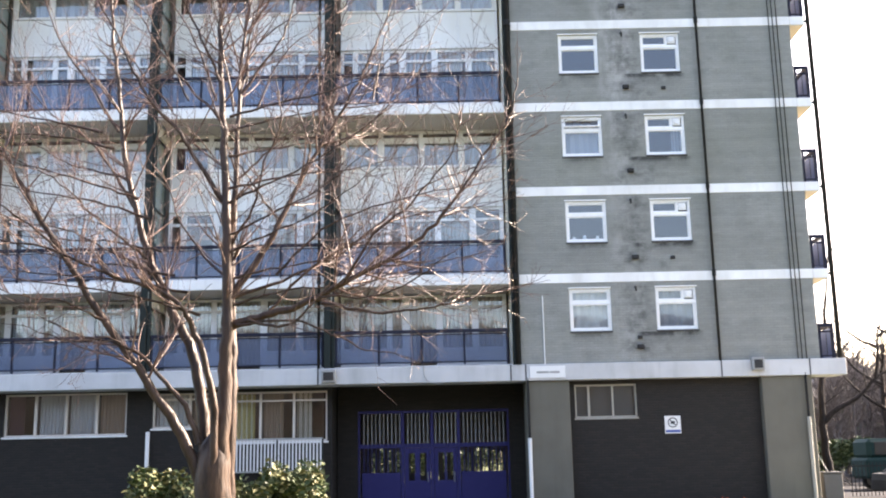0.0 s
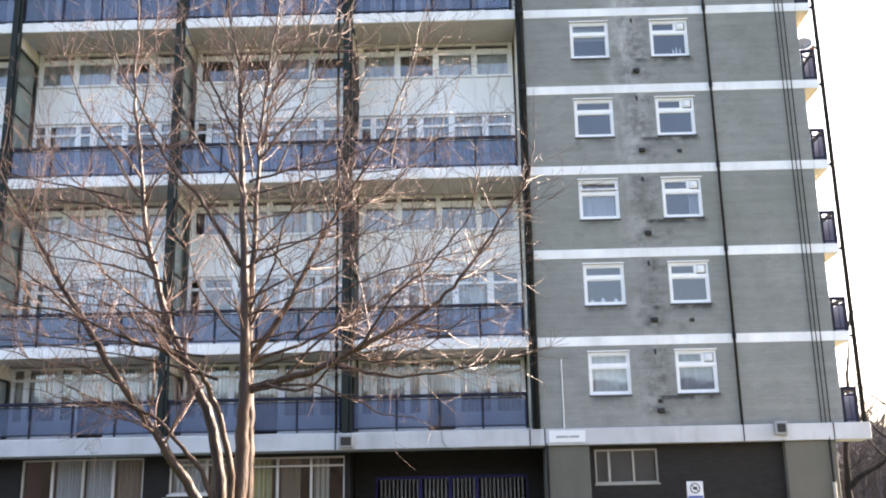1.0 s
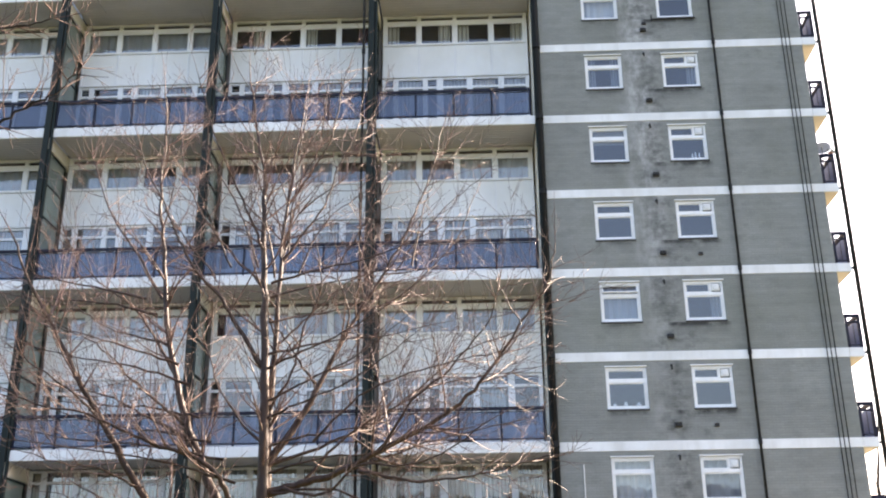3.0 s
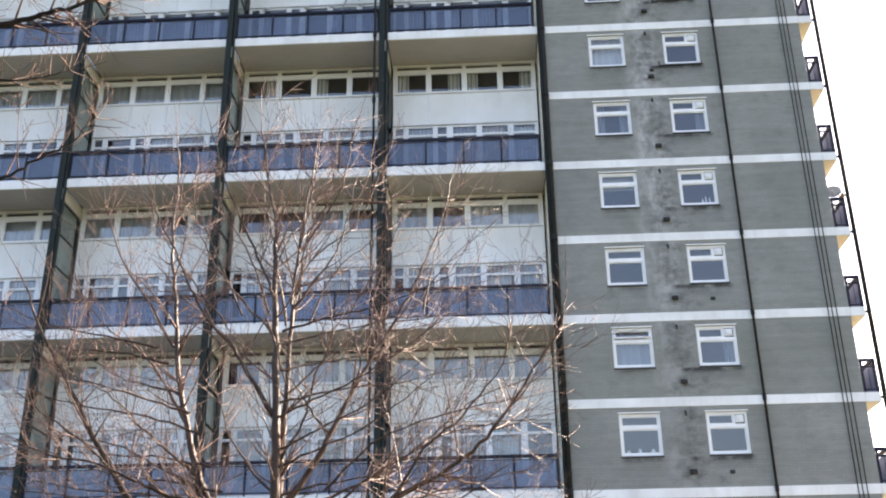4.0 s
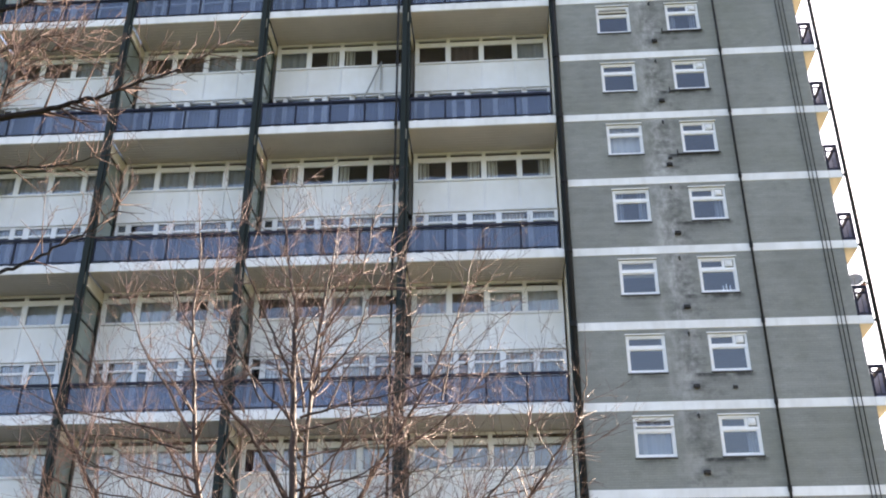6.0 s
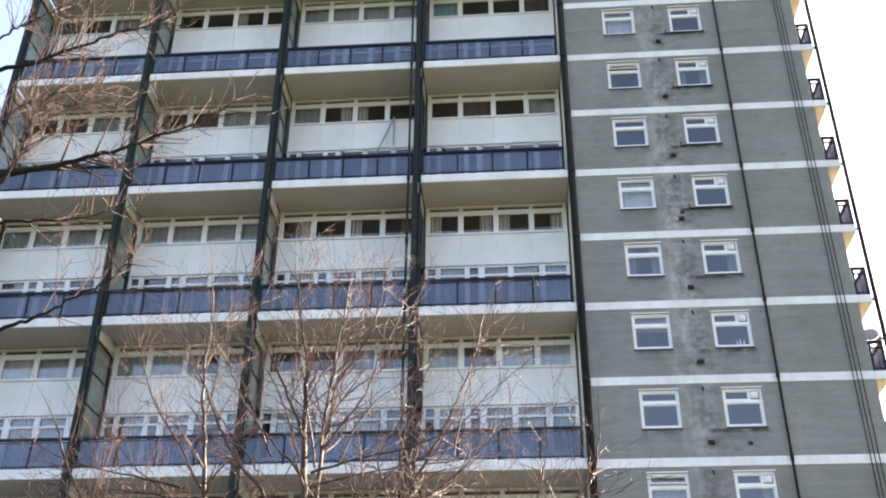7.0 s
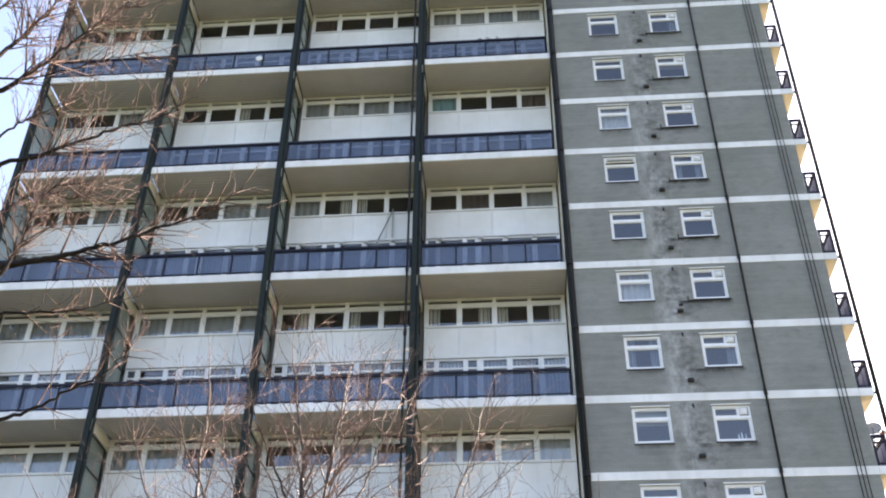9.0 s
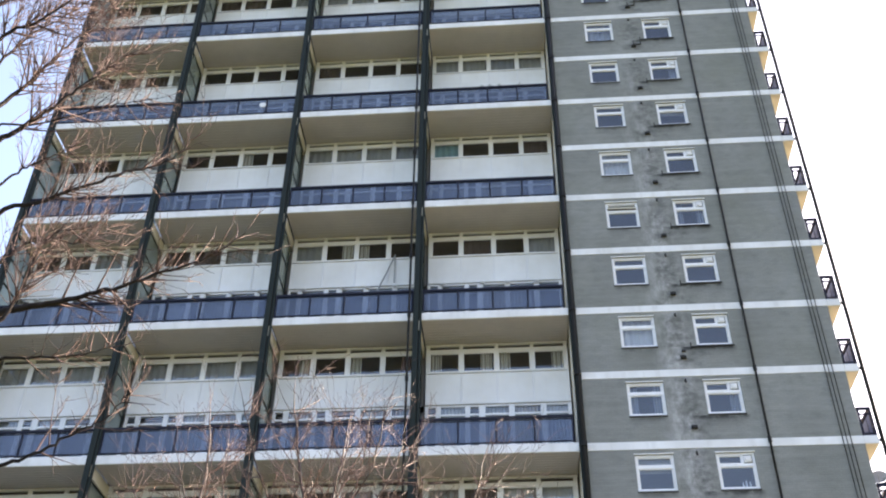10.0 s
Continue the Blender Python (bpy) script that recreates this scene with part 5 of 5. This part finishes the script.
def woods():
    """Bare trees crowding the distance beyond the block."""
    r = random.Random(31)
    g = Geo()
    for _ in range(80):
        y = r.uniform(30, 68)
        x = (y + 29.9) * r.uniform(0.365, 0.53)
        hh = r.uniform(5.5, 9.5) * (0.75 + y / 110)
        g.tube(bend([(x, y, 0), (x + r.uniform(-0.4, 0.4), y, hh * 0.5), (x + r.uniform(-0.8, 0.8), y, hh * 0.8)], 3, 0.05, r), [0.13, 0.12, 0.1, 0.08, 0.06, 0.04, 0.01], 6, False)
        for _ in range(44):
            z = hh * r.uniform(0.1, 0.8)
            a = r.uniform(0, 6.3)
            sprout(g, (x, y, z), (math.cos(a), math.sin(a), 0.6), r.uniform(1.2, 2.6), 0.04, 1, r)
    tagged(part("woods", g, M_WOODS, None, "bare grey-brown trees crowding the distance"), "", "woods", "", "stuff")


woods()


def wooded_bank():
    """A rise far beyond the trees, thick with winter scrub."""
    r = random.Random(41)
    g = bmesh.new()
    nx, ny = 60, 14
    grid = []
    for i in range(nx + 1):
        x = 24 + 60 * i / nx
        crest = 10.5 + 1.2 * math.sin(x * 0.31) + 0.8 * math.sin(x * 0.83 + 1) + r.uniform(-0.5, 0.5)
        grid.append([g.verts.new((x + r.uniform(-0.3, 0.3), 78 + 14 * j / ny + r.uniform(-0.5, 0.5), max(-0.05, crest * math.sin(min(1, j / ny) * 1.57) ** 0.5 + (r.uniform(-0.5, 0.5) if j else -0.6)))) for j in range(ny + 1)])
    for i in range(nx):
        for j in range(ny):
            g.faces.new((grid[i][j], grid[i + 1][j], grid[i + 1][j + 1], grid[i][j + 1]))
    me = bpy.data.meshes.new("backdrop")
    g.to_mesh(me)
    g.free()
    me.materials.append(M_BANK)
    tagged(new("backdrop", me), "hazy grey-brown wooded bank in the far distance", "backdrop", "", "structure")


M_BANK = bark_material("winter_scrub", (0.13, 0.11, 0.095), (0.06, 0.05, 0.045))
wooded_bank()
M_ASPHALT = plain("asphalt", (0.034, 0.034, 0.037), 0.95, 0.0, 0.3, 1.5, 0.08)
tagged(part("road", Geo().box(14.0, 70.0, 4.0, 66.0, -0.05, 0.004), M_ASPHALT, None, "grey asphalt parking area beside the block"), "", "road", "", "structure")


# ---- shrubs, hedge and the corner behind ----
def leaf_material(name, a, b, c):
    n = Nodes(name)
    rnd = n.t.nodes.new("ShaderNodeNewGeometry").outputs["Random Per Island"]
    col = n.ramp(rnd, [(0.1, a), (0.55, b), (0.95, c)])
    return n.done(col, 0.6, 0.0, 0.3)


M_LEAF = leaf_material("shrub_leaf", (0.035, 0.06, 0.02), (0.065, 0.085, 0.03), (0.15, 0.14, 0.055))
M_HEDGE = leaf_material("hedge_leaf", (0.03, 0.045, 0.02), (0.05, 0.075, 0.03), (0.09, 0.11, 0.05))
M_REDLEAF = leaf_material("red_leaf", (0.12, 0.03, 0.02), (0.22, 0.06, 0.03), (0.3, 0.12, 0.05))


def shrub(name, label, x, y, rx, ry, h, count, size, material, seed):
    r = random.Random(seed)
    s = thing(name, label, "shrub", (x, y, 0))
    stems, leaves = Geo(), Geo()
    lumps = [(r.uniform(-0.75, 0.75) * rx, r.uniform(-0.7, 0.7) * ry, h * r.uniform(0.45, 0.8), r.uniform(0.3, 0.5)) for _ in range(14)]
    for lx, ly, lz, _ in lumps:
        stems.tube([(lx * 0.3, ly * 0.3, 0), (lx * 0.7, ly * 0.7, lz * 0.5), (lx, ly, lz)], [0.025, 0.018, 0.008], 5, False)
    for _ in range(count):
        lx, ly, lz, lr = r.choice(lumps)
        d = Vector((r.gauss(0, 1), r.gauss(0, 1), r.gauss(0, 1))).normalized() * r.uniform(0.55, 1.0)
        p = Vector((lx + d.x * lr * rx * 0.75, ly + d.y * lr * ry, max(0.05, lz + d.z * lr * h * 0.7)))
        rot = Euler((r.uniform(-1, 1), r.uniform(-1, 1), r.uniform(0, 6.3))).to_matrix()
        w, L = size * r.uniform(0.3, 0.5), size * r.uniform(0.8, 1.3)
        b = len(leaves.v)
        for q in ((0, 0, 0), (w, L * 0.45, 0.25 * w), (0, L, -0.2 * w), (-w, L * 0.45, 0.25 * w)):
            leaves.v.append(tuple(p + rot @ Vector(q)))
        leaves.f += [(b, b + 1, b + 2), (b, b + 2, b + 3)]
    part("stem_tangle", stems, M_FARBARK, s)
    tagged(part("foliage", leaves, material, s), "", "", "", "stuff")


shrub("shrub", "glossy green and yellow evergreen shrub below the tree", -3.82, -11.8, 0.95, 0.8, 1.55, 3200, 0.11, M_LEAF, 1)
shrub("shrub", "glossy green and yellow evergreen shrub below the tree", -2.17, -11.9, 0.85, 0.8, 1.6, 3200, 0.11, M_LEAF, 2)
shrub("shrub", "low red-tipped shrub by the pavement", 6.1, -9.7, 0.9, 0.5, 0.72, 1500, 0.09, M_REDLEAF, 3)
shrub("hedge", "dark clipped hedge beyond the end of the block", 22.0, 24.0, 7.5, 1.5, 2.2, 16000, 0.24, M_HEDGE, 4)
shrub("hedge", "tall dark hedge far beyond the block", 36.0, 46.0, 18.0, 3.0, 4.8, 16000, 0.5, M_HEDGE, 6)
shrub("hedge", "rough green hedge behind the rear yard", 0.5, 36.0, 7.0, 1.2, 2.9, 8000, 0.26, M_HEDGE, 9)
M_VAN = plain("green_van_paint", (0.012, 0.034, 0.033), 0.75, spec=0.15)
M_TYRE = plain("tyre_rubber", (0.02, 0.02, 0.02), 0.8)


def van(x, y):
    v = thing("van", "dark green parked van beyond the block", "van", (x, y, 0))
    part("body", Geo().block(-2.3, 2.3, -0.95, 0.95, 0.45, 1.35, 0.12), M_VAN, v)
    part("cabin", Geo().block(-2.2, 1.5, -0.88, 0.88, 1.3, 2.15, 0.16), M_VAN, v)
    for a, b in ((-1.9, -0.9), (-0.7, 0.3), (0.5, 1.3)):
        part("side_window", Geo().block(a, b, -0.9, -0.875, 1.45, 2.0, 0.01), M_DARKLENS, v)
    for wx in (-1.5, 1.5):
        for wy in (-0.9, 0.9):
            w = part("wheel", Geo().rod((wx, wy - 0.1, 0.34), (wx, wy + 0.1, 0.34), 0.34, 20), M_TYRE, v)
            part("rim", Geo().rod((wx, wy - 0.12, 0.34), (wx, wy + 0.12, 0.34), 0.2, 16), M_GREY, w)


van(20.9, 16.0)


def saloon(x, y):
    """A parked car: lower body, tapered cabin, glass, wheels and lamps."""
    c = thing("car", "dark slate blue saloon car parked beside the block", "car", (x, y, 0))
    lower, cabin = Geo(), Geo()
    for geo, rows in ((lower, ((-2.1, 0.3, 0.62), (-2.05, 0.25, 0.84), (-1.2, 0.22, 0.93), (0.9, 0.22, 0.92), (1.95, 0.25, 0.74), (2.1, 0.32, 0.58))), (cabin, ((-1.7, 0.9, 0.94), (-1.05, 0.9, 1.4), (-0.2, 0.9, 1.46), (0.35, 0.9, 1.4), (1.1, 0.88, 0.93)))):
        inset = 0.0 if geo is lower else 0.16
        for px, low, high in rows:
            w = 0.86 if geo is lower else 0.8
            geo.v += [(px, -w, low), (px, -w, (low + high) / 2), (px, -w + 0.05 + inset, high), (px, w - 0.05 - inset, high), (px, w, (low + high) / 2), (px, w, low)]
        for i in range(len(rows) - 1):
            for j in range(6):
                q = (j + 1) % 6
                geo.f.append((6 * i + j, 6 * i + q, 6 * i + 6 + q, 6 * i + 6 + j))
        last = 6 * (len(rows) - 1)
        geo.f += [(5, 4, 3, 2, 1, 0), tuple(last + j for j in range(6))]
    part("body", lower, M_CAR, c)
    part("cabin", cabin, M_CAR, c)
    for a, b in ((-1.15, -0.35), (-0.25, 0.5)):
        part("side_window", Geo().block(a, b, -0.82, -0.78, 1.0, 1.2, 0.01), M_LENS, c)
    for wx in (-1.3, 1.3):
        for wy in (-0.78, 0.78):
            w = part("wheel", Geo().rod((wx, wy - 0.1, 0.31), (wx, wy + 0.1, 0.31), 0.31, 20), M_TYRE, c)
            part("rim", Geo().rod((wx, wy - 0.115, 0.31), (wx, wy + 0.115, 0.31), 0.18, 14), M_GREY, w)
    part("headlight", Geo().block(1.9, 2.08, -0.8, -0.5, 0.58, 0.7, 0.02), M_GREY, c)
    part("tail_light", Geo().block(-2.09, -2.0, -0.8, -0.55, 0.62, 0.76, 0.02), M_REDLEAF, c)


M_CAR = plain("slate_car_paint", (0.014, 0.018, 0.025), 0.7, 0.0, 0.1, spec=0.15)
saloon(17.6, 6.2)
fence = thing("fence", "dark low metal fence beyond the block", "fence", (15.5, 9.0, 0))
part("top_rail", Geo().box(0, 14, -0.02, 0.02, 1.05, 1.1), M_BLACK, fence)
part("bottom_rail", Geo().box(0, 14, -0.02, 0.02, 0.15, 0.2), M_BLACK, fence)
FB = Geo().box(-0.012, 0.012, -0.012, 0.012, 0.0, 1.2).mesh("bar", M_BLACK)
for j in range(100):
    place("bar", FB, fence, (0.07 + j * 0.14, 0, 0))


def far_house(x, y, w, d, h):
    """A plain terrace far beyond the trees."""
    hs = thing("house", "pale brick terrace far beyond the trees", "house", (x, y, 0))
    holes = [(1.2 + 2.6 * i, 2.4 + 2.6 * i, z, z + 1.3) for i in range(int(w / 2.6)) for z in (0.9, 3.6)]
    part("wall", pierced(0, w, 0, h, 0, 0.3, holes), M_SIDEBRICK, hs)
    part("wall", Geo().box(0, w, 0.9, d, 0, h), M_SIDEBRICK, hs)
    r = Geo()
    r.v = [(-0.4, -0.5, h), (w + 0.4, -0.5, h), (w + 0.4, d + 0.5, h), (-0.4, d + 0.5, h), (-0.4, d / 2, h + 2.4), (w + 0.4, d / 2, h + 2.4)]
    r.f = [(0, 1, 5, 4), (2, 3, 4, 5), (0, 4, 3), (1, 2, 5), (3, 2, 1, 0)]
    part("roof", r, M_TYRE, hs)
    for a, b, c, e in holes:
        win = part("window", pierced(a, b, c, e, 0.08, 0.16, [(a + 0.07, b - 0.07, c + 0.07, e - 0.07)]), M_FRAME, hs)
        part("pane", Geo().box(a + 0.05, b - 0.05, 0.1, 0.11, c + 0.05, e - 0.05), M_LENS, win)


far_house(38, 78, 46, 9, 6.2)


# ---- small things on the balconies ----
def diagonal_shadow_pole():
    # The shaft is put in for a grey diagonal shadow across these panels.
    p = thing("shadow_stand_in", "grey pole standing in for a diagonal shadow on balcony panels", "pole", (-3.75, RECESS - 0.12, floor_top(7)))
    part("shaft", Geo().tube([(-1.2, -0.5, 0.0), (0.0, 0.06, 3.85)], [0.03, 0.03], 8), M_GREY, p)
    part("strap", Geo().box(-0.02, 0.02, 0.04, 0.08, 2.55, 3.9), M_GREY, p)


diagonal_shadow_pole()


def bracket_light(i, k, f):
    x = FINS[i] + 0.3 + f * 4.7
    p = thing("bulkhead_lamp", "small white bulkhead lamp under the balcony ledge", "lamp", (x, RECESS - 0.06, soffit(k + 2) - 2.6), "bulkhead lamps")
    part("base", Geo().block(-0.09, 0.09, -0.06, 0.0, -0.06, 0.06, 0.015), M_WHITE, p)
    part("cover", Geo().block(-0.06, 0.06, -0.1, -0.06, -0.04, 0.04, 0.015), M_FRAME, p)


for i in range(4):
    for f in (0.1, 0.42, 0.62, 0.85):
        bracket_light(i, 7, f)

def sill_jar(x, z, r, h):
    jar = thing("jar", "small pale jar standing inside a window sill", "jar", (x, 0.22, z), "sill jars")
    part("bowl", Geo().tube([(0, 0, 0), (0, 0, h * 0.25), (0, 0, h * 0.7), (0, 0, h * 0.85)], [r * 0.7, r, r * 0.9, r * 0.55], 12), M_WHITE, jar, "", (0, 0, 0), True)
    part("rim", Geo().tube([(0, 0, h * 0.85), (0, 0, h)], [r * 0.6, r * 0.65], 12), M_FRAME, jar)


for k, x0, x1 in ((1, 4.43, 5.61), (4, 6.96, 8.12)):
    z = 5.19 + STOREY * k
    part("window_board", Geo().block(x0, x1, 0.145, 0.3, z + 0.05, z + 0.075, 0.005), M_FRAME, tower)
for x, r, h in ((4.66, 0.07, 0.12), (4.98, 0.06, 0.17), (5.36, 0.065, 0.15)):
    sill_jar(x, 5.19 + STOREY + 0.076, r, h)
for x, r, h in ((7.68, 0.03, 0.24), (7.78, 0.035, 0.3), (7.9, 0.03, 0.26)):
    sill_jar(x, 5.19 + STOREY * 4 + 0.076, r, h)

vent_box = thing("vent", "dark square vent beside a balcony window", "vent", (-2.2, RECESS - 0.01, floor_top(3) + 1.75))
part("grille", Geo().block(-0.11, 0.11, -0.05, 0.0, -0.12, 0.12, 0.015), M_SOOT, vent_box)
plate = thing("plaque", "round white plaque fixed to a blue balcony panel", "plaque", (-9.55, -0.02, floor_top(11) + 0.52))
part("disc", Geo().tube([(0, 0.0, 0), (0, 0.035, 0)], [0.14, 0.14], 18), M_WHITE, plate)


def pot_plant(x, k, seed):
    r = random.Random(seed)
    z = floor_top(k) + 1.01
    p = thing("plant_pot", "small potted plant hung on a balcony rail", "plant", (x, 0.12, z), "rail plants")
    part("pot", Geo().tube([(0, 0, -0.12), (0, 0, 0.04)], [0.06, 0.085], 12), plain("terracotta", (0.35, 0.15, 0.08), 0.8), p)
    lv = Geo()
    for _ in range(40):
        d = Vector((r.gauss(0, 1), r.gauss(0, 1), abs(r.gauss(0, 1)))).normalized() * r.uniform(0.06, 0.17)
        s = r.uniform(0.02, 0.04)
        q = len(lv.v)
        lv.v += [tuple(d), tuple(d + Vector((s, 0, s))), tuple(d + Vector((0, s, 2 * s))), tuple(d + Vector((-s, 0, s)))]
        lv.f.append((q, q + 1, q + 2, q + 3))
    part("foliage", lv, M_HEDGE, p)


for x, k, s in ((-0.2, 11, 1), (0.15, 11, 2), (0.6, 11, 3), (1.4, 11, 4), (12.02, 4, 5)):
    pot_plant(x, k, s)
